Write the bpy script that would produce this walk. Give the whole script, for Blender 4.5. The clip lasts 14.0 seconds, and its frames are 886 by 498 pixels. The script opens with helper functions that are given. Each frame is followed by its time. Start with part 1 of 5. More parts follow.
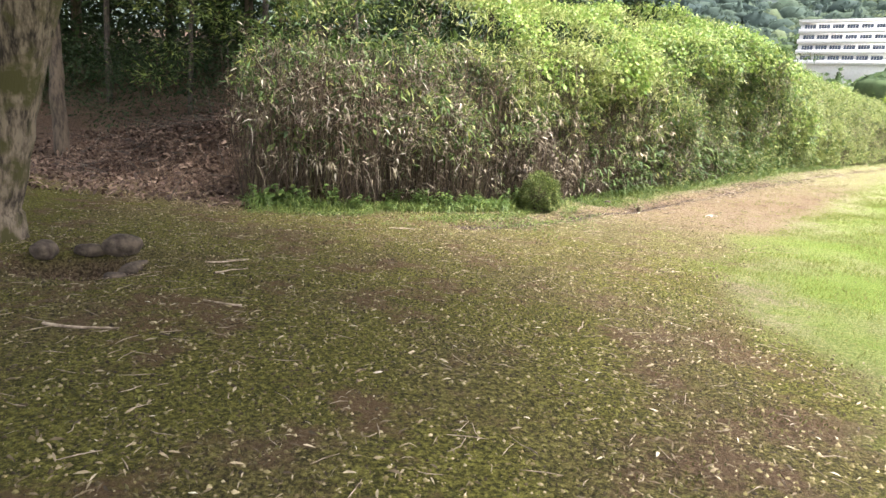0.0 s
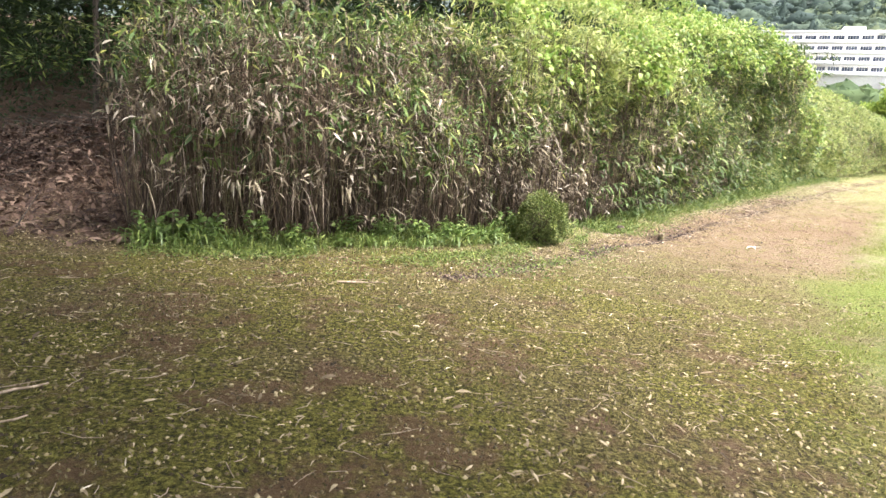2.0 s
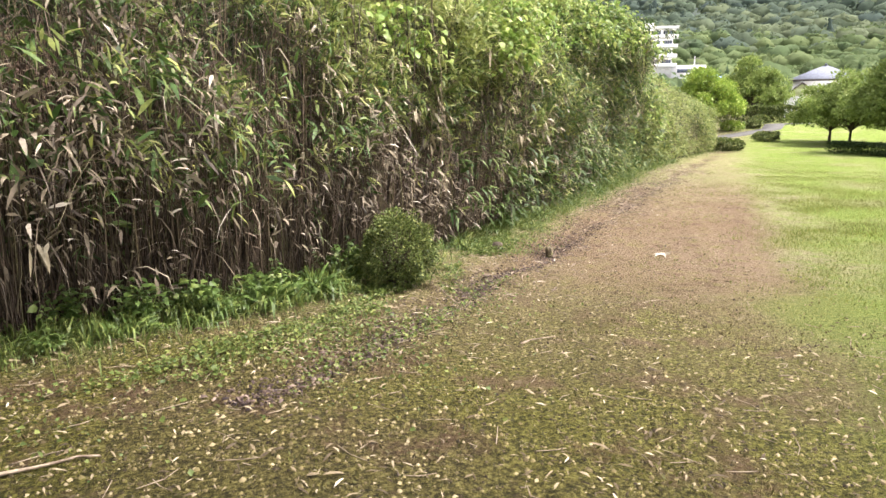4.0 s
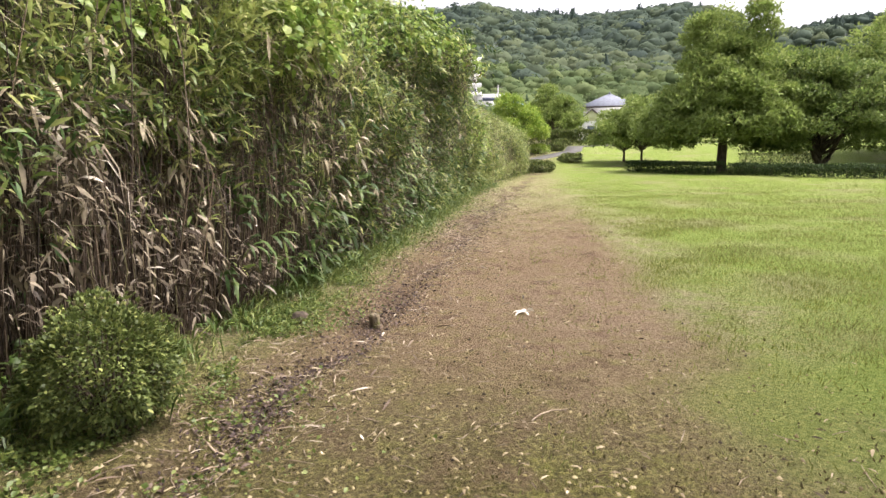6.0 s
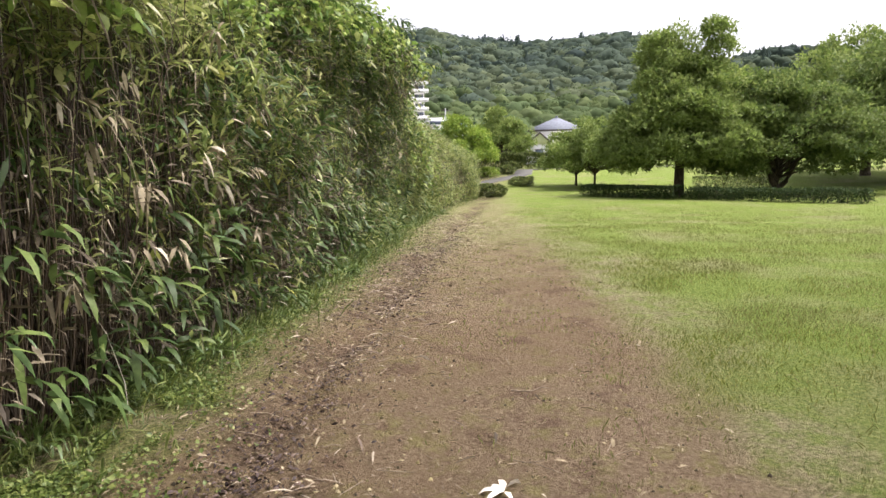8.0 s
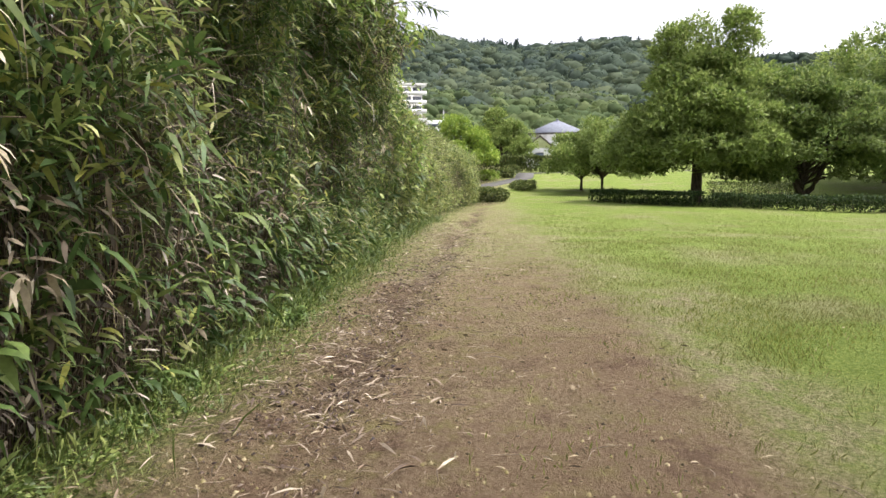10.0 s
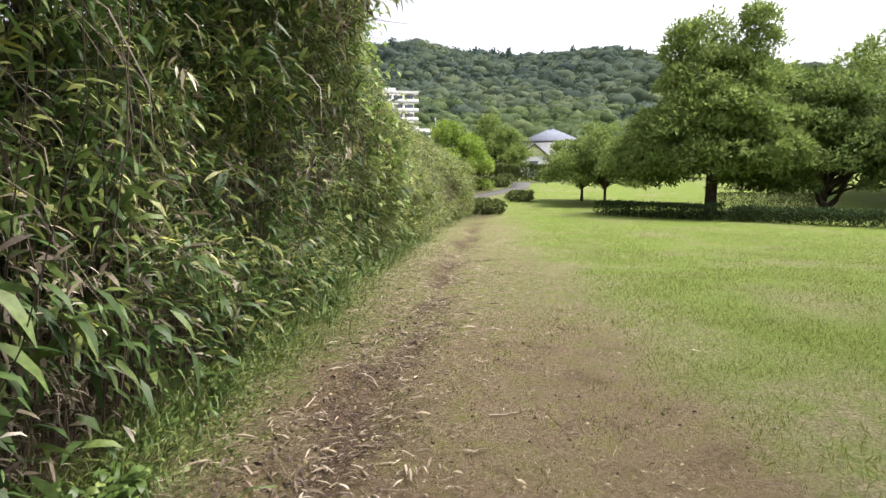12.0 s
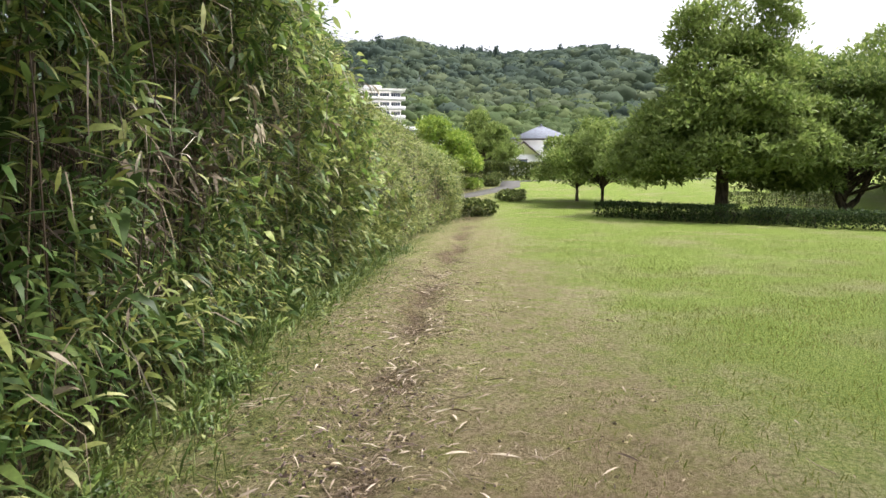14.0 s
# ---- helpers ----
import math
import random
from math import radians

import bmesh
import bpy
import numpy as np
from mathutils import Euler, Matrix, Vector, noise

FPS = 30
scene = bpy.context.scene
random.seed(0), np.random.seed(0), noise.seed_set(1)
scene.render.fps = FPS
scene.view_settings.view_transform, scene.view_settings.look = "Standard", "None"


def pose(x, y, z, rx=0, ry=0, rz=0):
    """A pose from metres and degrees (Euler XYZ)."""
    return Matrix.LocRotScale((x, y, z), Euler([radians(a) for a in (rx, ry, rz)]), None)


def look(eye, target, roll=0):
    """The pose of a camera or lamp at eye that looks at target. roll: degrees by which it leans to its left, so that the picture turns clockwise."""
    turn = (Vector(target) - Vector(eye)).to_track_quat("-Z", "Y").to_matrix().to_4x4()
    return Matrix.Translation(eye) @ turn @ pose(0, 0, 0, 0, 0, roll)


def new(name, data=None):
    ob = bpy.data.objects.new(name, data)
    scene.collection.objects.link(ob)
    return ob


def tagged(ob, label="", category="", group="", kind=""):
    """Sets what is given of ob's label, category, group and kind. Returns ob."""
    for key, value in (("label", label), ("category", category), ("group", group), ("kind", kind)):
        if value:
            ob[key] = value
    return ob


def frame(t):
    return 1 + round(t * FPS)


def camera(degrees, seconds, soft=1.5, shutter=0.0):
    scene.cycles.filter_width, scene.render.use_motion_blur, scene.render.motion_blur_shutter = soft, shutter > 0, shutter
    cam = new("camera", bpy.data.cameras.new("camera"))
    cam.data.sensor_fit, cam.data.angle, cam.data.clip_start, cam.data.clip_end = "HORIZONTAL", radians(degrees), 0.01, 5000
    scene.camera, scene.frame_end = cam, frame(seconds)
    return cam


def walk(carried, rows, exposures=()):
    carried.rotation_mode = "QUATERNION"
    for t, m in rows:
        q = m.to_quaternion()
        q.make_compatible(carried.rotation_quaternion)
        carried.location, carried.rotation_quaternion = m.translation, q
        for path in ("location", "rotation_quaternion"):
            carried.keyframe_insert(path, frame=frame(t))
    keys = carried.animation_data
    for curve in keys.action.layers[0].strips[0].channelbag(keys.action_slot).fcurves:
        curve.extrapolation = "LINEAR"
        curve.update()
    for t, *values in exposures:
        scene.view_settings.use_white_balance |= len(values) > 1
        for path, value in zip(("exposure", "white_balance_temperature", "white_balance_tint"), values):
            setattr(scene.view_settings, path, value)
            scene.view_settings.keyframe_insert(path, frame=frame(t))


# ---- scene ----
# camera and walk: time, eye, target, roll
cam = camera(70.3, 14.0)
PATH = [
    (0.0, (-1.264, -4.775, 1.746), (-1.244, -2.825, 1.302), 2.6),
    (0.5, (-1.300, -4.062, 1.710), (-1.262, -2.112, 1.266), 3.2),
    (1.0, (-1.389, -3.369, 1.668), (-1.351, -1.419, 1.226), 3.3),
    (1.5, (-1.379, -2.684, 1.659), (-1.314, -0.733, 1.220), 3.2),
    (2.0, (-1.341, -2.022, 1.653), (-1.213, -0.072, 1.227), 3.4),
    (2.2, (-1.296, -1.757, 1.660), (-1.126, 0.192, 1.246), 3.4),
    (4.3, (-0.747, 1.053, 1.465), (-0.025, 2.878, 1.081), -0.3),
    (4.5, (-0.674, 1.265, 1.458), (0.133, 3.059, 1.096), -0.5),
    (5.0, (-0.458, 1.733, 1.458), (0.465, 3.477, 1.130), -0.4),
    (5.5, (-0.132, 2.209, 1.433), (0.911, 3.885, 1.115), -1.0),
    (6.0, (0.229, 2.712, 1.401), (1.333, 4.349, 1.083), -0.9),
    (6.5, (0.642, 3.227, 1.382), (1.782, 4.838, 1.062), -1.3),
    (7.0, (1.077, 3.787, 1.368), (2.241, 5.384, 1.061), -1.1),
    (7.5, (1.543, 4.331, 1.358), (2.773, 5.883, 1.082), -1.0),
    (8.0, (1.988, 4.885, 1.362), (3.229, 6.434, 1.114), -0.8),
    (8.2, (2.162, 5.098, 1.374), (3.407, 6.644, 1.130), -0.5),
    (10.3, (4.019, 7.323, 1.284), (5.268, 8.867, 1.048), -0.2),
    (10.5, (4.186, 7.525, 1.288), (5.434, 9.070, 1.054), -0.2),
    (11.0, (4.605, 8.072, 1.310), (5.852, 9.618, 1.078), 0.0),
    (11.5, (5.080, 8.601, 1.319), (6.343, 10.134, 1.086), -0.2),
    (12.0, (5.533, 9.148, 1.350), (6.804, 10.678, 1.139), -0.1),
    (12.5, (6.014, 9.664, 1.338), (7.300, 11.184, 1.157), -0.2),
    (13.0, (6.492, 10.156, 1.331), (7.781, 11.674, 1.149), -0.2),
    (13.5, (6.931, 10.653, 1.320), (8.231, 12.160, 1.125), -0.3),
    (14.0, (7.346, 11.152, 1.349), (8.646, 12.656, 1.134), -0.1),
]
EXPO = [(0.0, 2.15, 6250, 16), (2.2, 2.25, 6300, 18), (4.3, 1.67, 6450, 20), (6.0, 1.37, 6500, 20), (8.0, 1.15, 6400, 19), (14.0, 1.15, 6300, 15)]
walk(cam, [(t, look(e, g, r)) for t, e, g, r in PATH], EXPO)

# sky: thin bright overcast, veiled sun
world = bpy.data.worlds.new("sky")
scene.world = world
world.use_nodes = True
wn, wl = world.node_tree.nodes, world.node_tree.links
sky = wn.new("ShaderNodeTexSky")
sky.sky_type, sky.sun_disc = "NISHITA", False
sky.sun_elevation, sky.sun_rotation = radians(60), radians(112)
sky.air_density, sky.dust_density, sky.ozone_density = 1.0, 5.0, 1.0
pale = wn.new("ShaderNodeHueSaturation")
pale.inputs["Saturation"].default_value = 0.22
wl.new(sky.outputs[0], pale.inputs["Color"])
wl.new(pale.outputs[0], wn["Background"].inputs["Color"])
wn["Background"].inputs["Strength"].default_value = 0.15
sun = new("sun", bpy.data.lights.new("sun", "SUN"))
sun.data.energy, sun.data.angle, sun.data.color = 2.2, radians(16), (1.0, 0.96, 0.88)
sun.matrix_world = look((27.8, -11.2, 52.0), (0, 0, 0))

# ---------- helpers ----------
rng = np.random.default_rng(7)
R2 = math.sqrt(2.0)


def mesh_of(name, verts, faces, smooth=False):
    """faces: list of int arrays, each (n, k)."""
    me = bpy.data.meshes.new(name)
    verts = np.asarray(verts, dtype=np.float32)
    me.vertices.add(len(verts))
    me.vertices.foreach_set("co", verts.ravel())
    loops = np.concatenate([f.ravel() for f in faces]).astype(np.int32)
    totals = np.concatenate([np.full(len(f), f.shape[1], dtype=np.int32) for f in faces])
    starts = np.concatenate([[0], np.cumsum(totals)[:-1]]).astype(np.int32)
    me.loops.add(len(loops))
    me.loops.foreach_set("vertex_index", loops)
    me.polygons.add(len(totals))
    me.polygons.foreach_set("loop_start", starts)
    me.polygons.foreach_set("loop_total", totals)
    if smooth:
        me.polygons.foreach_set("use_smooth", np.ones(len(totals), dtype=bool))
    me.update(calc_edges=True)
    return me


def solid(name, shapes, mat, parent=None, label="", smooth=False):
    """One mesh object out of (verts, faces) shapes."""
    V, F, off = [], {}, 0
    for v, fs in shapes:
        V.append(np.asarray(v, dtype=np.float32))
        for f in fs:
            f = np.asarray(f)
            F.setdefault(f.shape[1], []).append(f + off)
        off += len(v)
    me = mesh_of(name, np.concatenate(V), [np.concatenate(x) for x in F.values()], smooth)
    me.materials.append(mat)
    ob = new(name, me)
    if parent is not None:
        ob.parent = parent
    if name in ("limb", "branch", "foliage", "crown"):
        ob["kind"] = "stuff"
    return tagged(ob, label=label)


def unit(a):
    return a / np.maximum(np.linalg.norm(a, axis=-1, keepdims=True), 1e-9)


def leaf_shapes(P, D, length, width, droop=0.3, up=(0, 0, 1), fold=0.15, wide_at=0.35):
    """Bent lance-shaped leaves, six points each: a tip, a base and two pairs between."""
    n = len(P)
    D = unit(np.asarray(D, float))
    length = np.broadcast_to(length, n)[:, None]
    width = np.broadcast_to(width, n)[:, None]
    droop = np.broadcast_to(droop, n)[:, None]
    U = np.broadcast_to(np.asarray(up, float), (n, 3)) + rng.normal(0, 0.45, (n, 3))
    S = unit(np.cross(D, U))
    N = np.cross(S, D)
    down = np.array([0, 0, -1.0])
    p1 = P + D * length * wide_at + N * 0.02 * length + down * droop * length * 0.05
    p2 = P + D * length * 0.7 + down * droop * length * 0.35
    p3 = P + D * length * (1 - 0.25 * droop) + down * droop * length * 0.9
    lift = N * width * fold
    V = np.stack([P, p1 - S * width * 0.5 + lift, p1 + S * width * 0.5 + lift,
                  p2 - S * width * 0.36 + lift, p2 + S * width * 0.36 + lift, p3], 1).reshape(-1, 3)
    b = (np.arange(n) * 6)[:, None]
    return V, [b + [[0, 2, 1]], b + [[1, 2, 4, 3]], b + [[3, 4, 5]]]


def flake_shapes(P, D, length, width, fold=0.2):
    """Small two-triangle leaves for foliage seen from afar."""
    n = len(P)
    D = unit(np.asarray(D, float))
    length = np.broadcast_to(length, n)[:, None]
    width = np.broadcast_to(width, n)[:, None]
    S = unit(np.cross(D, np.array([0, 0, 1.0]) + rng.normal(0, 0.6, (n, 3))))
    N = np.cross(S, D)
    m = P + D * length * 0.45 + N * width * fold
    V = np.stack([P, m + S * width * 0.5, P + D * length, m - S * width * 0.5], 1).reshape(-1, 3)
    b = (np.arange(n) * 4)[:, None]
    return V, [b + [[0, 1, 2]], b + [[0, 2, 3]]]


def tube_shapes(L, rad, sides=5):
    """Tubes along L (n, k, 3) with radii rad (n, k)."""
    n, k, _ = L.shape
    T = np.gradient(L, axis=1)
    T = unit(T)
    ref = np.where(np.abs(T[..., 2:3]) > 0.9, np.array([1.0, 0, 0]), np.array([0, 0, 1.0]))
    A = unit(np.cross(T, ref))
    B = np.cross(T, A)
    ang = np.arange(sides) * 2 * np.pi / sides
    ring = A[:, :, None] * np.cos(ang)[None, None, :, None] + B[:, :, None] * np.sin(ang)[None, None, :, None]
    V = (L[:, :, None] + ring * rad[:, :, None, None]).reshape(-1, 3)
    base = (np.arange(n) * k * sides)[:, None, None, None]
    j = (np.arange(k - 1) * sides)[None, :, None, None]
    i = np.arange(sides)
    q = np.stack([i, (i + 1) % sides, (i + 1) % sides + sides, i + sides], 1)[None, None]
    return V, [(base + j + q).reshape(-1, 4)]


def rand_dirs(n):
    return unit(rng.normal(0, 1, (n, 3)))


def vnoise(x, y, scale, seed=0):
    """Smooth value noise on arrays, -1 to 1."""
    x, y = np.asarray(x, float) / scale + seed * 17.3, np.asarray(y, float) / scale - seed * 9.1
    xi, yi = np.floor(x).astype(np.int64), np.floor(y).astype(np.int64)
    fx, fy = x - xi, y - yi
    fx, fy = fx * fx * (3 - 2 * fx), fy * fy * (3 - 2 * fy)

    def h(a, b):
        s = np.sin((a % 1013) * 127.1 + (b % 1019) * 311.7 + seed * 3.7) * 43758.5453
        return (s - np.floor(s)) * 2 - 1
    return (h(xi, yi) * (1 - fx) + h(xi + 1, yi) * fx) * (1 - fy) + (h(xi, yi + 1) * (1 - fx) + h(xi + 1, yi + 1) * fx) * fy


def smooth(a, b, t):
    t = np.clip((np.asarray(t, float) - a) / (b - a), 0, 1)
    return t * t * (3 - 2 * t)


# ---------- materials ----------
def material(name, rough=0.8):
    m = bpy.data.materials.new(name)
    m.use_nodes = True
    n, l = m.node_tree.nodes, m.node_tree.links
    b = n["Principled BSDF"]
    b.inputs["Roughness"].default_value = rough
    b.inputs["Specular IOR Level"].default_value = 0.3
    return m, n, l, b


def ramp(n, l, source, stops):
    r = n.new("ShaderNodeValToRGB")
    while len(r.color_ramp.elements) < len(stops):
        r.color_ramp.elements.new(0.5)
    for e, (p, c) in zip(r.color_ramp.elements, stops):
        e.position, e.color = p, (*c, 1)
    l.new(source, r.inputs["Fac"])
    return r.outputs["Color"]


def noise_of(n, l, scale, detail=4.0, coords=None, rough=0.6):
    t = n.new("ShaderNodeTexNoise")
    t.inputs["Scale"].default_value, t.inputs["Detail"].default_value, t.inputs["Roughness"].default_value = scale, detail, rough
    if coords is not None:
        l.new(coords, t.inputs["Vector"])
    return t.outputs["Fac"]


def mixed(n, l, fac, a, b, blend="MIX"):
    m = n.new("ShaderNodeMix")
    m.data_type, m.blend_type = "RGBA", blend
    for s, v in (("Factor", fac), ("A", a), ("B", b)):
        sock = [i for i in m.inputs if i.name == s and i.type == ("VALUE" if s == "Factor" else "RGBA")][0]
        if isinstance(v, bpy.types.NodeSocket):
            l.new(v, sock)
        else:
            sock.default_value = v if s == "Factor" else (*v, 1)
    return [o for o in m.outputs if o.type == "RGBA"][0]


def bump(n, l, b, height, strength, dist=0.02):
    u = n.new("ShaderNodeBump")
    u.inputs["Strength"].default_value, u.inputs["Distance"].default_value = strength, dist
    l.new(height, u.inputs["Height"])
    l.new(u.outputs["Normal"], b.inputs["Normal"])


def coords_of(n):
    return n.new("ShaderNodeTexCoord").outputs["Object"]


def leaf_material(name, stops, rough=0.5, through_light=0.3, patch=None):
    """Colour by leaf, drifting over patches of the plant; light passes through."""
    m, n, l, b = material(name, rough)
    geo = n.new("ShaderNodeNewGeometry")
    c = ramp(n, l, geo.outputs["Random Per Island"], stops)
    co = coords_of(n)
    if patch:
        f = ramp(n, l, noise_of(n, l, patch[0], 2.0, co), [(0.42, (0, 0, 0)), (0.62, (1, 1, 1))])
        c = mixed(n, l, f, c, mixed(n, l, 0.75, c, patch[1]))
    streak = ramp(n, l, noise_of(n, l, 35.0, 2.0, co), [(0.3, (0.75, 0.75, 0.75)), (0.7, (1.15, 1.15, 1.15))])
    c = mixed(n, l, 1.0, c, streak, "MULTIPLY")
    l.new(c, b.inputs["Base Color"])
    tr = n.new("ShaderNodeBsdfTranslucent")
    l.new(c, tr.inputs["Color"])
    mx = n.new("ShaderNodeMixShader")
    mx.inputs[0].default_value = through_light
    l.new(b.outputs[0], mx.inputs[1])
    l.new(tr.outputs[0], mx.inputs[2])
    l.new(mx.outputs[0], n["Material Output"].inputs["Surface"])
    return m


def bark_material(name, dark, light, moss=None, scale=14.0):
    m, n, l, b = material(name, 0.9)
    co = coords_of(n)
    mp = n.new("ShaderNodeMapping")
    mp.inputs["Scale"].default_value = (1, 1, 0.25)
    l.new(co, mp.inputs["Vector"])
    f = noise_of(n, l, scale, 6.0, mp.outputs[0], 0.7)
    c = ramp(n, l, f, [(0.38, dark), (0.58, light)])
    if moss:
        g = ramp(n, l, noise_of(n, l, 4.0, 4.0, co), [(0.48, (0, 0, 0)), (0.6, (1, 1, 1))])
        c = mixed(n, l, g, c, moss)
    l.new(c, b.inputs["Base Color"])
    bump(n, l, b, f, 0.8, 0.03)
    return m


def plain_material(name, a, c2, scale, rough=0.8, relief=0.2):
    m, n, l, b = material(name, rough)
    f = noise_of(n, l, scale, 5.0, coords_of(n))
    l.new(ramp(n, l, f, [(0.35, a), (0.65, c2)]), b.inputs["Base Color"])
    bump(n, l, b, f, relief, 0.02)
    return m


BAMBOO_GREEN = leaf_material("bamboo_leaf_green", [(0.0, (0.04, 0.085, 0.02)), (0.5, (0.085, 0.15, 0.036)), (0.85, (0.17, 0.225, 0.06)), (1.0, (0.36, 0.36, 0.08))], 0.5, 0.25)
BAMBOO_LIGHT = leaf_material("bamboo_leaf_fresh", [(0.0, (0.14, 0.19, 0.05)), (0.5, (0.25, 0.3, 0.085)), (0.85, (0.38, 0.41, 0.14)), (1.0, (0.52, 0.52, 0.24))], 0.42, 0.4)
BAMBOO_DRY = leaf_material("bamboo_leaf_dry", [(0.0, (0.045, 0.034, 0.023)), (0.5, (0.135, 0.107, 0.07)), (0.88, (0.27, 0.225, 0.15)), (1.0, (0.5, 0.45, 0.36))], 0.7, 0.12)
CULM = leaf_material("bamboo_culm", [(0.0, (0.028, 0.019, 0.013)), (0.5, (0.078, 0.055, 0.037)), (0.85, (0.19, 0.14, 0.093)), (1.0, (0.15, 0.15, 0.06))], 0.6, 0.0)
PALE_DRY = leaf_material("bamboo_leaf_pale", [(0.0, (0.17, 0.14, 0.085)), (0.6, (0.33, 0.28, 0.18)), (1.0, (0.55, 0.5, 0.38))], 0.75, 0.15)
VINE = leaf_material("vine_leaf", [(0.0, (0.12, 0.21, 0.04)), (0.6, (0.26, 0.37, 0.08)), (1.0, (0.46, 0.52, 0.16))], 0.4, 0.4)
WEED = leaf_material("weed_leaf", [(0.0, (0.06, 0.095, 0.022)), (0.6, (0.13, 0.18, 0.04)), (1.0, (0.25, 0.285, 0.08))], 0.45, 0.33)
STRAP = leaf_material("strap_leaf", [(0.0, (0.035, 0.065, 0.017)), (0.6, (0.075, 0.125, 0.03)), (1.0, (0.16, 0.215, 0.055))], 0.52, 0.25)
VERGE_GRASS = leaf_material("verge_grass", [(0.0, (0.055, 0.095, 0.02)), (0.6, (0.1, 0.16, 0.036)), (1.0, (0.2, 0.255, 0.065))], 0.42, 0.28)
DEAD = leaf_material("dead_leaf", [(0.0, (0.035, 0.021, 0.015)), (0.6, (0.10, 0.062, 0.042)), (1.0, (0.24, 0.17, 0.12))], 0.8, 0.05)
LAWN = leaf_material("lawn_blade", [(0.0, (0.118, 0.153, 0.024)), (0.6, (0.195, 0.235, 0.036)), (0.9, (0.28, 0.295, 0.075)), (1.0, (0.36, 0.33, 0.17))], 0.7, 0.3, (0.7, (0.2, 0.205, 0.07)))
LITTER = leaf_material("fallen_leaf", [(0.0, (0.045, 0.032, 0.018)), (0.45, (0.16, 0.122, 0.068)), (0.8, (0.29, 0.235, 0.14)), (0.97, (0.42, 0.355, 0.23)), (1.0, (0.6, 0.54, 0.41))], 0.8, 0.1)
MOSS_BLADE = leaf_material("moss_blade", [(0.0, (0.045, 0.05, 0.011)), (0.6, (0.10, 0.102, 0.019)), (1.0, (0.18, 0.175, 0.04))], 0.7, 0.25, (1.1, (0.11, 0.085, 0.04)))
SHEATH = leaf_material("dry_sheath", [(0.0, (0.075, 0.05, 0.034)), (0.6, (0.25, 0.19, 0.13)), (1.0, (0.54, 0.47, 0.35))], 0.7, 0.1)
CRUMB = leaf_material("earth_crumb", [(0.0, (0.025, 0.018, 0.009)), (0.45, (0.09, 0.07, 0.028)), (0.75, (0.17, 0.14, 0.055)), (1.0, (0.33, 0.275, 0.16))], 0.95, 0.0)
DAMP = leaf_material("damp_leaf", [(0.0, (0.02, 0.012, 0.01)), (0.55, (0.062, 0.04, 0.032)), (0.9, (0.13, 0.09, 0.068)), (1.0, (0.26, 0.2, 0.15))], 0.7, 0.05)
BUSH = leaf_material("box_leaf", [(0.0, (0.05, 0.07, 0.018)), (0.6, (0.12, 0.16, 0.04)), (0.9, (0.22, 0.26, 0.075)), (1.0, (0.34, 0.36, 0.11))], 0.5, 0.3)
CLIPPED = leaf_material("clipped_leaf", [(0.0, (0.022, 0.042, 0.012)), (0.7, (0.045, 0.082, 0.02)), (1.0, (0.085, 0.12, 0.03))], 0.75, 0.2)
CHESTNUT = leaf_material("chestnut_leaf", [(0.0, (0.12, 0.185, 0.042)), (0.6, (0.22, 0.3, 0.07)), (1.0, (0.4, 0.46, 0.15))], 0.62, 0.45, (0.45, (0.24, 0.31, 0.09)))
DEEP_GREEN = leaf_material("deep_green_leaf", [(0.0, (0.08, 0.13, 0.03)), (0.6, (0.15, 0.22, 0.052)), (1.0, (0.3, 0.36, 0.11))], 0.6, 0.4, (0.45, (0.19, 0.25, 0.075)))
LIME = leaf_material("light_leaf", [(0.0, (0.15, 0.25, 0.035)), (0.6, (0.27, 0.38, 0.06)), (1.0, (0.42, 0.5, 0.1))], 0.45, 0.4)
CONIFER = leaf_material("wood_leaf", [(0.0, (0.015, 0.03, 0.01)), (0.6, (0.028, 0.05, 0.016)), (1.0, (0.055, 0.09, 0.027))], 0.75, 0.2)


def woods_material(name, stops):
    """One tone for each tree of a distant wood, mottled by its leaves."""
    m, n, l, b = material(name, 0.95)
    b.inputs["Specular IOR Level"].default_value = 0.1
    tone = n.new("ShaderNodeAttribute")
    tone.attribute_name = "tone"
    c = ramp(n, l, tone.outputs["Fac"], stops)
    f = ramp(n, l, noise_of(n, l, 0.5, 5.0, coords_of(n), 0.75), [(0.3, (0.75, 0.75, 0.78)), (0.7, (1.2, 1.2, 1.15))])
    c = mixed(n, l, 1.0, c, f, "MULTIPLY")
    l.new(c, b.inputs["Base Color"])
    tr = n.new("ShaderNodeBsdfTranslucent")
    l.new(c, tr.inputs["Color"])
    mx = n.new("ShaderNodeMixShader")
    mx.inputs[0].default_value = 0.42
    l.new(b.outputs[0], mx.inputs[1])
    l.new(tr.outputs[0], mx.inputs[2])
    l.new(mx.outputs[0], n["Material Output"].inputs["Surface"])
    return m


# bluish base colours carry the haze over the distant woods
HAZED_WOOD = woods_material("hazed_wood", [(0.0, (0.066, 0.094, 0.084)), (0.4, (0.082, 0.115, 0.088)), (0.75, (0.105, 0.14, 0.092)), (1.0, (0.145, 0.178, 0.1))])
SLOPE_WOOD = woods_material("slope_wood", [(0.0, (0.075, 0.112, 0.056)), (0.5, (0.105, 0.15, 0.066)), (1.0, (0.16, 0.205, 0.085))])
TRUNK_DARK = bark_material("dark_bark", (0.03, 0.024, 0.018), (0.11, 0.085, 0.06))
TRUNK_PALE = bark_material("mossy_bark", (0.022, 0.016, 0.011), (0.19, 0.15, 0.105), (0.06, 0.055, 0.018), 16.0)
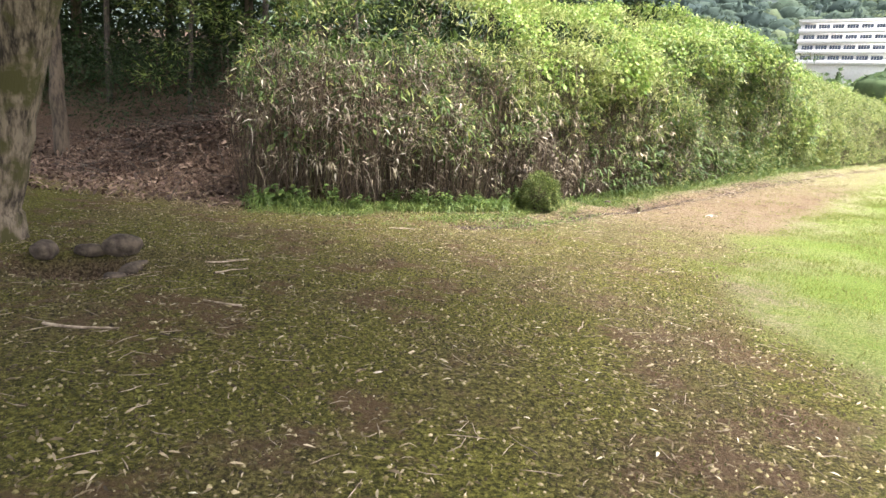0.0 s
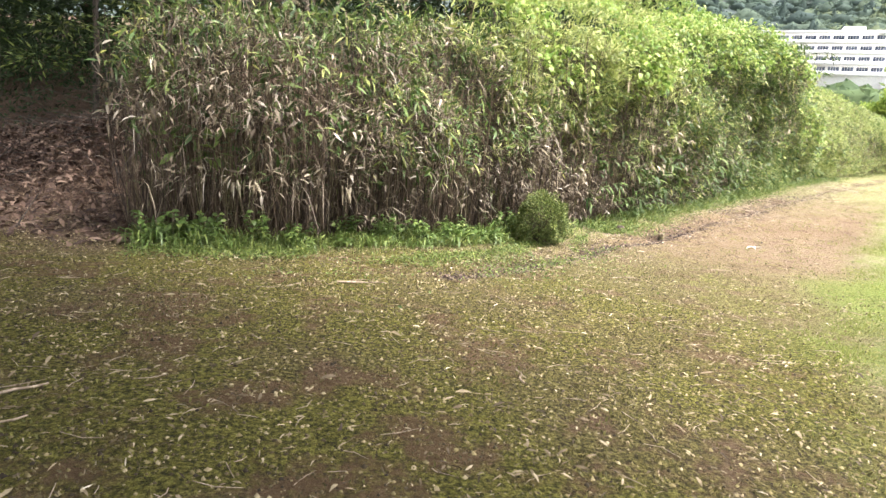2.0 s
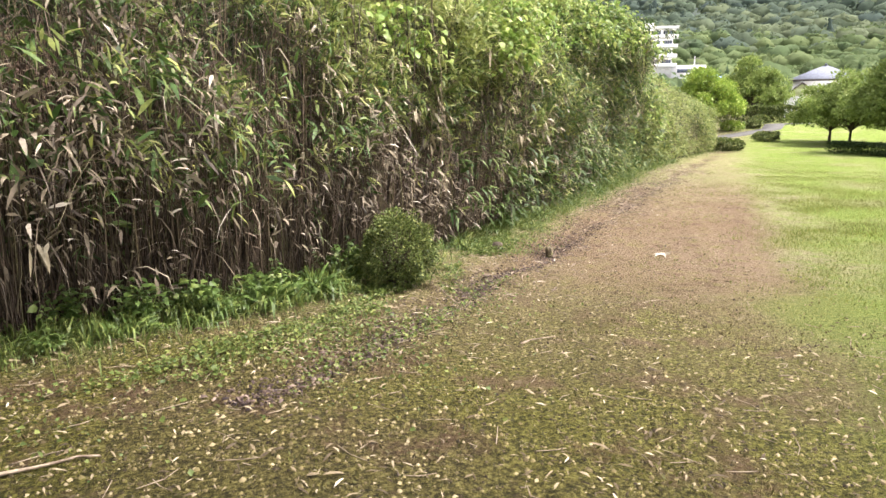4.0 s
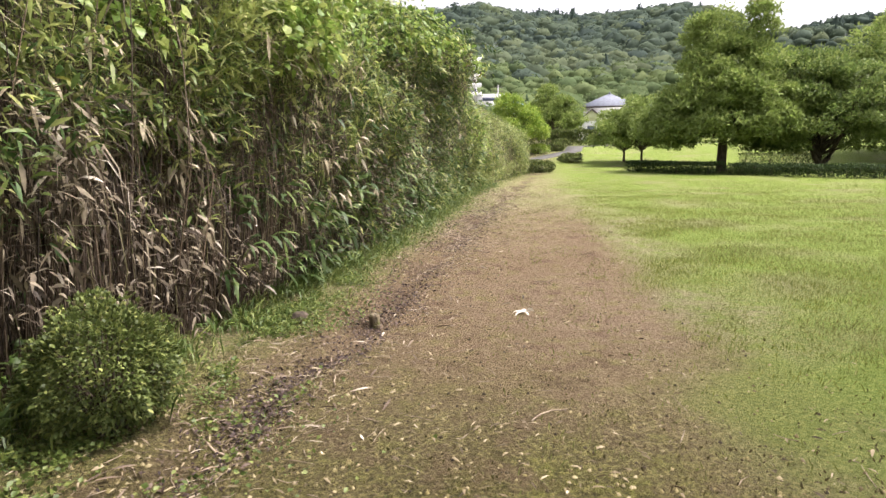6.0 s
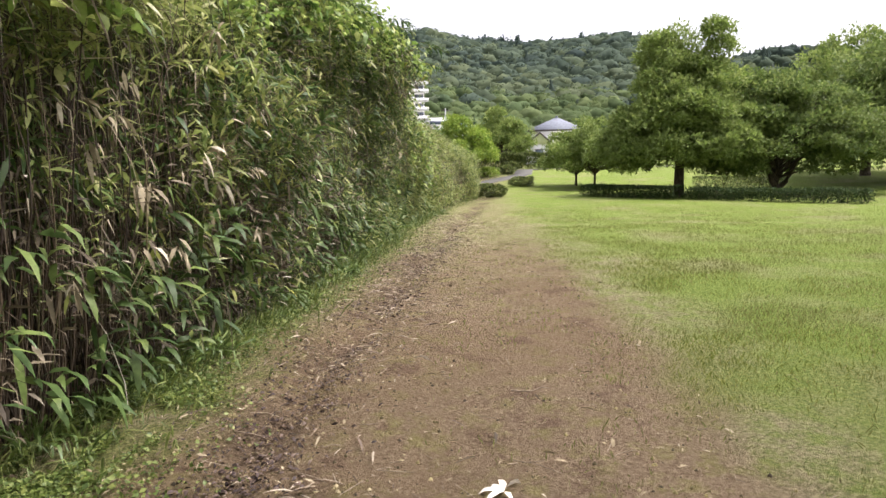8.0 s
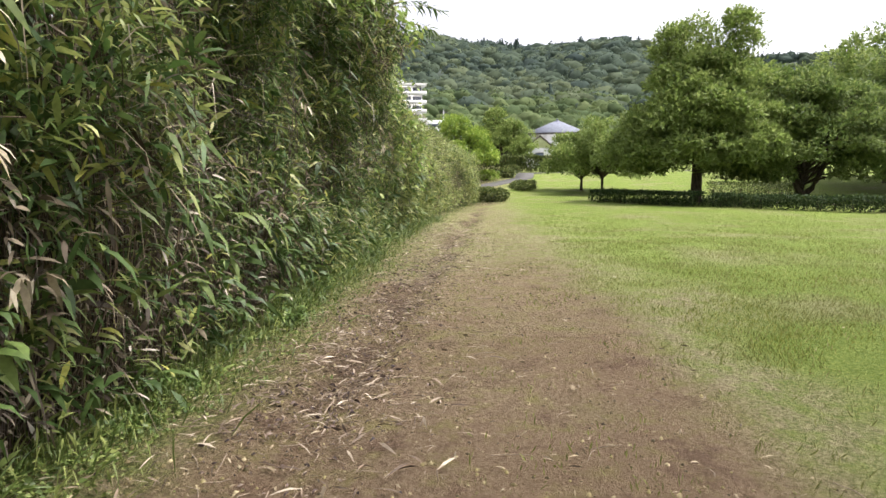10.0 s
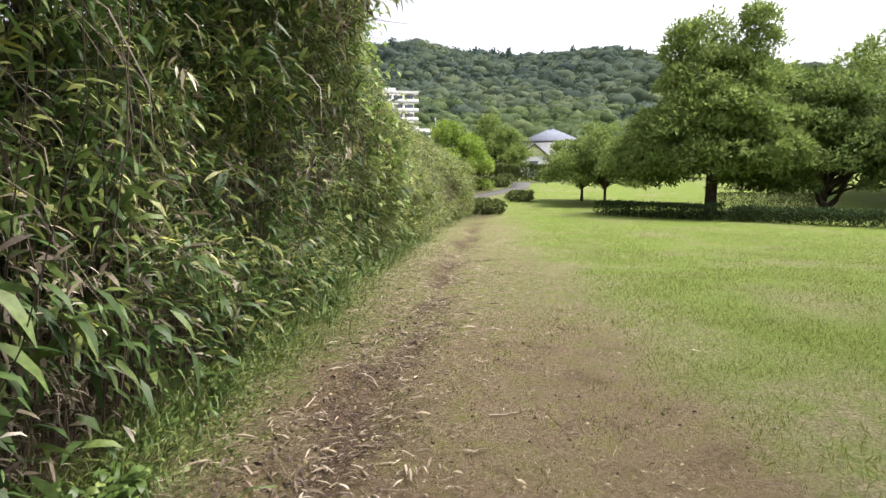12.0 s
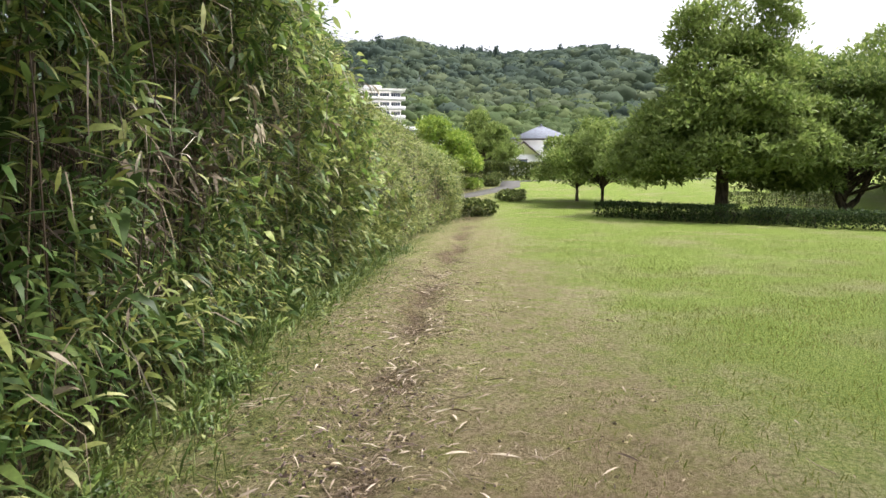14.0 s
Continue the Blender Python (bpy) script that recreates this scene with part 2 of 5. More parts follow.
TRUNK_GREY = bark_material("grey_bark", (0.03, 0.025, 0.02), (0.11, 0.09, 0.072), None, 20.0)
STONE = plain_material("stone", (0.03, 0.023, 0.016), (0.11, 0.085, 0.06), 12.0, 0.95, 0.8)
TWIG = plain_material("twig", (0.16, 0.12, 0.08), (0.42, 0.34, 0.24), 20.0, 0.8, 0.2)

# ---------- lie of the land ----------
FOOT = np.array([(-60.0, 24.0), (-24.0, 13.5), (-12.0, 8.6), (-7.0, 6.2), (-4.3, 4.6), (-2.7, 4.7), (-1.7, 5.4), (-0.4, 6.3), (2.0, 8.3),
                 (5.0, 11.3), (7.9, 14.35), (9.6, 16.3), (11.8, 18.55), (18.0, 24.6), (26.0, 31.4), (40.0, 46.0), (70.0, 78.0)])


def foot_distance(x, y):
    """Signed distance to the foot of the thicket; plus is inside."""
    x, y = np.asarray(x, float), np.asarray(y, float)
    best = np.full(x.shape, 1e9)
    sign = np.ones(x.shape)
    for (ax, ay), (bx, by) in zip(FOOT[:-1], FOOT[1:]):
        dx, dy = bx - ax, by - ay
        t = np.clip(((x - ax) * dx + (y - ay) * dy) / (dx * dx + dy * dy), 0, 1)
        ex, ey = x - ax - t * dx, y - ay - t * dy
        d = np.hypot(ex, ey)
        s = np.where(dx * ey - dy * ex > 0, 1.0, -1.0)
        near = d < best
        best, sign = np.where(near, d, best), np.where(near, s, sign)
    return best * sign


def height_at(x, y):
    x, y = np.asarray(x, float), np.asarray(y, float)
    s = -0.8 * (x - 1) - 0.6 * (y - 4)
    h = 0.055 * np.minimum(np.log1p(np.exp(np.clip(s, -30, 12))), 9.0)
    r = np.hypot(x, y - 5)
    h = h + np.interp(r, [0, 16, 28, 37, 45, 52, 64, 100, 170, 300, 6000], [0, 0.0, -0.13, -0.13, 0.0, 0.33, 1.25, 2.0, 4.0, 8.0, 8.0])
    d = foot_distance(x, y)
    wood = smooth(-3.6, -5.6, x)
    h = h + (1 - wood) * 2.3 * smooth(0.75, 3.2, d) * smooth(33, 27, x) + wood * np.clip(d - 0.3, 0, 14) * 0.33
    v = (y - x) / R2
    near = smooth(40, 25, r)
    h = h - 0.075 * np.exp(-((v - 3.38 - 0.12 * vnoise(x + y, y * 0, 1.3, 3)) / 0.16) ** 2) * smooth(1.0, 4.0, (x + y) / R2) * near
    h = h + near * (0.018 * vnoise(x, y, 0.7, 1) + 0.05 * vnoise(x, y, 3.1, 2) + 0.009 * vnoise(x, y, 0.25, 5))
    pit = np.hypot(x + 4.22, (y - 0.22) * 1.2)
    return h - 0.3 * smooth(0.55, 0.25, pit)


def zones(x, y):
    """How much bare soil, bright lawn, moss and leaf litter the ground has."""
    x, y = np.asarray(x, float), np.asarray(y, float)
    u, v = (x + y) / R2, (y - x) / R2
    d = foot_distance(x, y)
    w = 0.35 * vnoise(x, y, 1.1, 4) + 0.2 * vnoise(x, y, 0.4, 6)
    edge = np.interp(u, [-3, 0.5, 1.5, 3, 5.4, 8, 10, 14, 22, 30, 40], [-3.6, -1.9, -0.7, -0.05, 0.15, 0.45, 0.6, 0.9, 1.4, 1.9, 3.0])
    lawn = smooth(-0.7, 0.9, edge - v + 1.9 * w)
    start = smooth(7.6, 2.0, u + 1.5 * w)
    soil = smooth(0.0, 0.7, v - edge + w) * smooth(4.3, 3.6, v + 0.5 * w) * (1 - 0.75 * start)
    fade = smooth(11, 20, u + 5 * w)
    soil = soil * (1 - 0.8 * fade)
    moss = start * smooth(-0.3, 0.4, v - edge + w)
    gutter = np.exp(-((v - 3.4 + 0.35 * w) / 0.2) ** 2) * smooth(2.0, 4.0, u) * smooth(-0.6, 0.3, vnoise(x, y, 0.55, 7) + vnoise(x, y, 1.9, 17))
    pit = smooth(0.62, 0.3, np.hypot(x + 4.22, (y - 0.22) * 1.2))
    wood = np.maximum(smooth(-0.4, 0.9, d), smooth(-1.5, -0.2, d + 0.5 * w) * smooth(-3.6, -4.6, x))
    litter = np.clip(0.85 * gutter + wood + pit + start * (0.05 + 0.3 * smooth(-0.2, 0.5, vnoise(x, y, 0.8, 18))) * (1 - lawn), 0, 1)
    fringe = smooth(-0.95, -0.35, d + 0.7 * w) * (1 - smooth(0.0, 0.6, d)) * smooth(-4.6, -3.4, x)
    return dict(soil=soil, lawn=lawn, moss=moss, litter=litter, fringe=fringe, wood=wood)


def axis(lo, hi, step, far):
    a = list(np.arange(lo, hi + 1e-6, step))
    g = step
    left, right = [lo], [hi]
    while right[-1] < far:
        g *= 1.22
        right.append(right[-1] + g)
        left.append(left[-1] - g)
    return np.array(left[:0:-1] + a + right[1:])


def ground_material():
    m, n, l, b = material("park_ground", 0.95)
    b.inputs["Specular IOR Level"].default_value = 0.12
    co = coords_of(n)

    def attr(name):
        a = n.new("ShaderNodeAttribute")
        a.attribute_name = name
        return a.outputs["Fac"]
    fine = noise_of(n, l, 38.0, 9.0, co, 0.78)
    mid = noise_of(n, l, 4.5, 7.0, co, 0.72)
    wide = noise_of(n, l, 0.55, 4.0, co, 0.6)
    soil = ramp(n, l, fine, [(0.34, (0.13, 0.089, 0.054)), (0.5, (0.205, 0.148, 0.09)), (0.66, (0.31, 0.24, 0.155))])
    soil = mixed(n, l, ramp(n, l, mid, [(0.5, (0, 0, 0)), (0.66, (0.8, 0.8, 0.8))]), soil, mixed(n, l, fine, (0.11, 0.11, 0.03), (0.30, 0.27, 0.10)))
    soil = mixed(n, l, ramp(n, l, wide, [(0.35, (0, 0, 0)), (0.65, (0.6, 0.6, 0.6))]), soil, (0.175, 0.122, 0.069))
    worn = ramp(n, l, noise_of(n, l, 2.3, 6.0, co, 0.7), [(0.54, (0, 0, 0)), (0.64, (0.75, 0.75, 0.75))])
    soil = mixed(n, l, worn, soil, mixed(n, l, fine, (0.06, 0.036, 0.024), (0.19, 0.125, 0.08)))
    dry = ramp(n, l, fine, [(0.40, (0.12, 0.11, 0.05)), (0.5, (0.225, 0.2, 0.105)), (0.6, (0.34, 0.295, 0.175))])
    green = ramp(n, l, fine, [(0.38, (0.09, 0.135, 0.022)), (0.5, (0.145, 0.203, 0.034)), (0.62, (0.22, 0.265, 0.06))])
    lawn = mixed(n, l, ramp(n, l, wide, [(0.48, (0, 0, 0)), (0.68, (0.6, 0.6, 0.6))]), green, dry)
    moss = ramp(n, l, fine, [(0.40, (0.024, 0.025, 0.008)), (0.5, (0.09, 0.088, 0.016)), (0.6, (0.215, 0.205, 0.042))])
    patch = noise_of(n, l, 1.5, 8.0, co, 0.7)
    moss = mixed(n, l, ramp(n, l, patch, [(0.51, (0, 0, 0)), (0.6, (0.95, 0.95, 0.95))]), moss, mixed(n, l, fine, (0.028, 0.017, 0.009), (0.2, 0.132, 0.068)))
    litter = ramp(n, l, fine, [(0.40, (0.035, 0.024, 0.016)), (0.5, (0.095, 0.063, 0.042)), (0.6, (0.19, 0.135, 0.09))])
    base = mixed(n, l, ramp(n, l, mid, [(0.42, (0, 0, 0)), (0.62, (0.8, 0.8, 0.8))]), dry, green)
    c = mixed(n, l, attr("soil"), base, soil)
    c = mixed(n, l, attr("moss"), c, moss)
    c = mixed(n, l, attr("lawn"), c, lawn)
    sharp = ramp(n, l, fine, [(0.42, (0, 0, 0)), (0.58, (1, 1, 1))])
    half = n.new("ShaderNodeMath")
    half.operation = "MULTIPLY"
    l.new(attr("fringe"), half.inputs[0])
    half.use_clamp = True
    l.new(ramp(n, l, mid, [(0.42, (0.2, 0.2, 0.2)), (0.56, (1, 1, 1))]), half.inputs[1])
    c = mixed(n, l, half.outputs[0], c, mixed(n, l, sharp, (0.05, 0.06, 0.016), (0.2, 0.21, 0.07)))
    c = mixed(n, l, attr("litter"), c, litter)
    l.new(c, b.inputs["Base Color"])
    bump(n, l, b, fine, 1.0, 0.06)
    return m


def build_ground():
    xs, ys = axis(-9, 18, 0.12, 4000), axis(-6, 24, 0.12, 4000)
    X, Y = np.meshgrid(xs, ys)
    Z = height_at(X, Y)
    nx, ny = len(xs), len(ys)
    i = np.arange(nx - 1)[None, :] + (np.arange(ny - 1) * nx)[:, None]
    f = np.stack([i, i + 1, i + nx + 1, i + nx], -1).reshape(-1, 4)
    me = mesh_of("ground", np.stack([X, Y, Z], -1).reshape(-1, 3), [f], True)
    for k, a in zones(X.ravel(), Y.ravel()).items():
        if k != "wood":
            me.attributes.new(k, "FLOAT", "POINT").data.foreach_set("value", a.astype(np.float32))
    me.materials.append(ground_material())
    return tagged(new("ground", me), "worn earth path beside short patchy lawn and moss", "ground", kind="structure")


build_ground()

# ---------- bamboo thicket ----------
RUN = FOOT[4:15]
SEG = np.hypot(*np.diff(RUN, axis=0).T)
CUM = np.concatenate([[0], np.cumsum(SEG)])
LENGTH = CUM[-1]


def along(s):
    """Foot point and the inward direction at a run length."""
    s = np.clip(np.asarray(s, float), 0, LENGTH)
    x, y = np.interp(s, CUM, RUN[:, 0]), np.interp(s, CUM, RUN[:, 1])
    e = 0.8
    dx = np.interp(s + e, CUM, RUN[:, 0]) - np.interp(s - e, CUM, RUN[:, 0])
    dy = np.interp(s + e, CUM, RUN[:, 1]) - np.interp(s - e, CUM, RUN[:, 1])
    k = np.hypot(dx, dy)
    return x, y, -dy / k, dx / k


def crest(x):
    return np.interp(x, [-5, -2, 2, 5, 8, 10, 11.2, 12.5, 14, 19, 26, 31], [2.3, 2.7, 3.1, 3.5, 3.8, 3.9, 3.9, 3.85, 3.8, 3.65, 2.75, 2.0])


def thicket_point(s, q, depth):
    """A point on the thicket's face (q 0 foot, 1 crest, up to 2 on the top), depth inwards."""
    x, y, ix, iy = along(s)
    H = crest(x) * (1 + 0.07 * vnoise(s, s * 0, 1.7, 8))
    off = np.interp(q, [0, 0.3, 0.6, 0.85, 1.0, 1.5, 2.0], [0.05, -0.12, -0.16, 0.0, 0.5, 2.6, 5.5])
    zf = np.interp(q, [0, 0.3, 0.6, 0.85, 1.0], [0.02, 0.3, 0.6, 0.84, 0.97]) + np.interp(q, [1.0, 1.5, 2.0], [0, 1, 1.2]) * np.interp(x, [-4, 1, 4, 7, 10, 14, 26], [0.3, 0.42, 0.28, 0.26, 0.3, 0.28, 0.1])
    lump = 0.42 * vnoise(s, q * 4, 1.9, 9) + 0.3 * vnoise(s, q * 4, 0.75, 13) + 0.14 * vnoise(s, q * 4, 0.3, 10)
    off = off + np.interp(x, [4, 7, 10.5, 12, 15], [-0.1, -0.08, -0.05, 0.22, 0.22]) * smooth(0.15, 0.5, q)
    off = off + smooth(11.0, 13.0, x) * np.interp(q, [0.35, 0.65, 0.85, 1.0], [0.0, 0.22, 0.55, 0.9])
    off = off - 0.22 * np.exp(-((s - 11.8) / 2.0) ** 2) * smooth(0.5, 0.85, q) * smooth(1.4, 1.0, q)
    off = off - 0.3 * np.exp(-((s - 16.0) / 2.6) ** 2) * smooth(0.5, 0.9, q) * smooth(1.4, 1.0, q)
    o = off + depth - lump * smooth(0.08, 0.35, q)
    px, py = x + ix * o, y + iy * o
    return np.stack([px, py, height_at(x, y) * 1.0 + zf * H], -1), np.stack([-ix, -iy, 0 * ix], -1)


def build_thicket():
    th = tagged(new("bamboo_thicket"), "tall dense bamboo grass thicket with dry brown stems", "thicket", kind="stuff")
    # stems
    n1, n2 = 4800, 2600
    s = np.concatenate([rng.uniform(0, 11.5, n1), rng.uniform(11.5, LENGTH, n2)])
    x, y, ix, iy = along(s)
    inn = rng.uniform(0.12, 1.0, len(s)) ** 1.2
    bx, by = x + ix * inn, y + iy * inn
    H = crest(x) * rng.uniform(0.45, 0.97, len(s)) * np.interp(x, [10.5, 13], [1.0, 0.62])
    k = 5
    t = np.linspace(0, 1, k)[None, :]
    lean = rng.normal(0, 0.17, (len(s), 2))
    bow = rng.normal(0, 0.13, (len(s), 2))
    lx = bx[:, None] + (lean[:, :1] * t + bow[:, :1] * np.sin(t * 3.1)) * H[:, None] * 0.5
    ly = by[:, None] + (lean[:, 1:] * t + bow[:, 1:] * np.sin(t * 3.1)) * H[:, None] * 0.5
    lz = height_at(bx, by)[:, None] + t * H[:, None] - 0.02
    r = rng.uniform(0.0025, 0.0065, len(s))[:, None] * (1 - 0.45 * t)
    ob = solid("stem", [tube_shapes(np.stack([lx, ly, lz], -1), r, 3)], CULM, th, "thin dry brown culms")
    tagged(ob, kind="stuff")

    # twigs with fans of leaves
    def fans(count, lo, hi, qlo, qhi, depth, per=6):
        s = rng.uniform(lo, hi, count)
        q = rng.uniform(qlo, qhi, count)
        P, out = thicket_point(s, q, rng.exponential(depth, count) - 0.12)
        return s, q, P, out

    groups = [fans(10500, 0, 9, 0.06, 1.0, 0.22), fans(22000, 9, 27, 0.02, 1.05, 0.2), fans(8500, 27, LENGTH, 0.02, 1.05, 0.25),
              fans(11000, 0, LENGTH, 1.0, 2.0, 0.15)]
    s, q, P, out = [np.concatenate(a) for a in zip(*groups)]
    # share of living leaves, by stretch and height
    x = along(s)[0]
    share = np.interp(s, [0, 5, 7, 9, 10.2, 12.5, 15, 20, 50], [0.12, 0.28, 0.45, 0.38, 0.68, 0.72, 0.85, 0.95, 0.92]) + 0.4 * smooth(0.4, 0.75, q) * smooth(3.5, 6.0, s) * smooth(10.5, 9.0, s)
    share = share - 0.55 * smooth(0.6, 0.85, q) * np.exp(-((s - 15.5) / 2.2) ** 2)
    share = share + 0.45 * smooth(0.6, 1.05, q) - np.interp(s, [0, 13, 18], [0.3, 0.25, 0.0]) * smooth(0.5, 0.2, q) + 0.40 * vnoise(s, q * 3.5, 1.25, 12) + 0.2 * vnoise(s, q * 3.5, 0.4, 15)
    live = rng.uniform(0, 1, len(s)) < share
    # bare low zone where stems show
    bare = smooth(0.55, 0.22, q) * np.interp(s, [0, 5, 7, 10, 13, 18], [0.86, 0.78, 0.5, 0.3, 0.14, 0.0])
    bare = np.maximum(bare, np.where(live, 0, 0.3) + 0.75 * smooth(0.1, 0.5, vnoise(s, q * 4, 0.55, 19)))
    keep = rng.uniform(0, 1, len(s)) > bare
    s, q, P, out, live = s[keep], q[keep], P[keep], out[keep], live[keep]
    young = live & (rng.uniform(0, 1, len(s)) < np.interp(s, [0, 4, 7, 11, 13, 17, 20, 22, 26], [0.08, 0.2, 0.32, 0.32, 0.25, 0.28, 0.45, 0.7, 0.8]) + 0.75 * smooth(0.4, 0.85, q) * smooth(2.5, 6.5, s) * np.where(q < 1.0, smooth(10.6, 9.2, s), smooth(16, 13, s)))
    bleached = ~live & (rng.uniform(0, 1, len(s)) < 0.75 * smooth(0.35, 0.65, q) * smooth(3.5, 5.5, s) * smooth(10.5, 9.3, s))
    # darker green for some living leaves stands in for shade, most at 10-13 m
    dimmed = live & ~young & (rng.uniform(0, 1, len(s)) < np.interp(s, [0, 5, 9, 10.2, 12.8, 14.5, 18], [0.2, 0.25, 0.25, 0.4, 0.4, 0.3, 0.15]))
    kinds = ((live & ~young & ~dimmed, True, BAMBOO_GREEN, "long green bamboo leaves", "green_leaf"), (dimmed, True, STRAP, "bamboo leaves in darker green, standing in for shade", "dark_leaf"), (young, True, BAMBOO_LIGHT, "fresh yellow-green bamboo leaves", "fresh_leaf"),
             (bleached, False, PALE_DRY, "bleached tan bamboo leaves high up", "bleached_leaf"), (~live & ~bleached, False, BAMBOO_DRY, "withered tan bamboo leaves", "dry_leaf"))
    for sel, flag, mat, label, name in kinds:
        per = 7 if flag else 5
        C, O, Q = np.repeat(P[sel], per, 0), np.repeat(out[sel], per, 0), np.repeat(q[sel], per)
        heading = np.repeat(rand_dirs(sel.sum()), per, 0)
        n = len(C)
        D = O * rng.uniform(0.2, 0.9, (n, 1)) + heading * 0.6 + rng.normal(0, 0.55, (n, 3)) + np.array([0, 0, 0.15 if flag else 0.0])
        D[:, 2] += 0.5 * smooth(0.9, 1.3, Q)
        ln = 0.06 + 0.13 * rng.uniform(0, 1, n) ** 1.7 if flag else 0.045 + 0.12 * rng.uniform(0, 1, n) ** 1.8
        sh = leaf_shapes(C + rng.normal(0, 0.055, (n, 3)), D, ln, ln * rng.uniform(0.13, 0.22, n), rng.uniform(0.0, 0.4, n))
        tagged(solid(name, [sh], mat, th, label), kind="stuff")
    # added leaves deep in the mass; their dark colour stands in for inner shade
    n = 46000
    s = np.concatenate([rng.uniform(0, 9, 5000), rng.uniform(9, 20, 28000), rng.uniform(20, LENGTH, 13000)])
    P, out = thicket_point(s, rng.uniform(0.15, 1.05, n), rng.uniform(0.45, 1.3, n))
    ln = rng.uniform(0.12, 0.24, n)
    tagged(solid("inner_leaf", [flake_shapes(P, out * 0.3 + rng.normal(0, 0.7, (n, 3)), ln, ln * rng.uniform(0.25, 0.4, n))], STRAP, th, "filler leaves deep inside, coloured dark green for inner shade"), kind="stuff")
    # drooping bunches of pale dead leaves, and broad low leaves
    n = 46
    s = np.concatenate([rng.uniform(6, 10, 28), rng.uniform(0, 24, 18)])
    P, out = thicket_point(s, rng.uniform(0.22, 0.75, n), rng.uniform(-0.28, -0.1, n))
    P, out = np.repeat(P, 9, 0), np.repeat(out, 9, 0)
    ln = rng.uniform(0.07, 0.16, len(P))
    D = out * 0.5 + rng.normal(0, 0.45, P.shape) + np.array([0, 0, -0.7])
    tagged(solid("dead_bunch", [leaf_shapes(P + rng.normal(0, 0.03, P.shape), D, ln, ln * rng.uniform(0.16, 0.24, len(P)), 0.4)], PALE_DRY, th, "hanging bunches of pale dead leaves"), kind="stuff")
    n = 170
    s = np.concatenate([rng.uniform(7, 14, 110), rng.uniform(14, 26, 60)])
    P, out = thicket_point(s, rng.uniform(0.03, 0.36, n), rng.uniform(-0.25, 0.0, n))
    P, out = np.repeat(P, 6, 0), np.repeat(out, 6, 0)
    ln = rng.uniform(0.13, 0.25, len(P))
    D = out * 0.8 + rng.normal(0, 0.6, P.shape) + np.array([0, 0, 0.1])
    tagged(solid("broad_leaf", [leaf_shapes(P + rng.normal(0, 0.05, P.shape), D, ln, ln * rng.uniform(0.18, 0.25, len(P)), rng.uniform(0.2, 0.6, len(P)))], STRAP, th, "broad dark green bamboo leaves low down"), kind="stuff")
    # long withered straws hanging in the mass
    n = 5000
    s = np.concatenate([rng.uniform(0, 7, 900), rng.uniform(7, 22, 2900), rng.uniform(22, LENGTH, 1200)])
    q = rng.uniform(0.12, 1.0, n)
    P, out = thicket_point(s, q, rng.uniform(-0.18, 0.45, n))
    D = out * rng.uniform(0, 0.5, (n, 1)) + rng.normal(0, 0.4, (n, 3)) + np.array([0, 0, 0.2])
    ln = rng.uniform(0.2, 0.55, n)
    tagged(solid("straw", [leaf_shapes(P, D, ln, rng.uniform(0.005, 0.011, n), rng.uniform(0.3, 1.3, n))], BAMBOO_DRY, th, "long withered hanging straws"), kind="stuff")
    # fine dead side twigs in the mass
    n = 5200
    s = rng.uniform(0, 34, n)
    q = rng.uniform(0.3, 1.0, n)
    P, out = thicket_point(s, q, rng.uniform(-0.1, 0.5, n))
    D = unit(out * 0.4 + rng.normal(0, 0.5, (n, 3)) + np.array([0, 0, 0.25]))
    ln = rng.uniform(0.2, 0.6, n)[:, None, None]
    t = np.linspace(0, 1, 3)[None, :, None]
    L = P[:, None] + D[:, None] * ln * t + np.array([0, 0, -0.12]) * t * t
    tagged(solid("side_twig", [tube_shapes(L, np.full((n, 3), 0.0022), 3)], CULM, th, "fine dry side twigs"), kind="stuff")
    return th


build_thicket()


def arching_spray(s, q, lift, reach):
    """A bamboo shoot that leans out over the path from the thicket's crest, with leaf fans to its tip."""
    P, out = thicket_point(np.array([s]), np.array([q]), np.array([0.1]))
    px, py, ix, iy = [float(a) for a in along(s)]
    ahead = np.array([iy, -ix, 0.0])
    D = unit(out[0] * 0.75 + ahead * rng.uniform(0.1, 0.6))
    t = np.linspace(0, 1, 8)
    L = np.zeros((8, 3)) + D * (t * reach)[:, None] + np.array([0, 0, 1.0]) * (lift * (t - 0.75 * t * t))[:, None]
    w = tagged(new("bamboo_shoot"), "arching bamboo shoot with drooping leaves above the path", "bamboo", "arching shoots")
    w.location = P[0]
    tagged(solid("stem", [tube_shapes(L[None], np.linspace(0.005, 0.0012, 8)[None], 5)], CULM, w), kind="stuff")
    n = 34
    k = rng.uniform(0.35, 1.0, n)
    C = np.stack([np.interp(k, t, L[:, j]) for j in range(3)], -1)
    H = D + rng.normal(0, 0.55, (n, 3)) + np.array([0, 0, -0.15])
    ln = rng.uniform(0.09, 0.2, n)
    tagged(solid("leaf", [leaf_shapes(C, H, ln, ln * rng.uniform(0.12, 0.2, n), rng.uniform(0.2, 0.7, n))], BAMBOO_GREEN, w), kind="stuff")


for i in range(14):
    arching_spray(11.5 + i * 0.42 + rng.uniform(-0.15, 0.15), rng.uniform(0.8, 1.0), rng.uniform(0.3, 0.9), rng.uniform(0.5, 1.1))


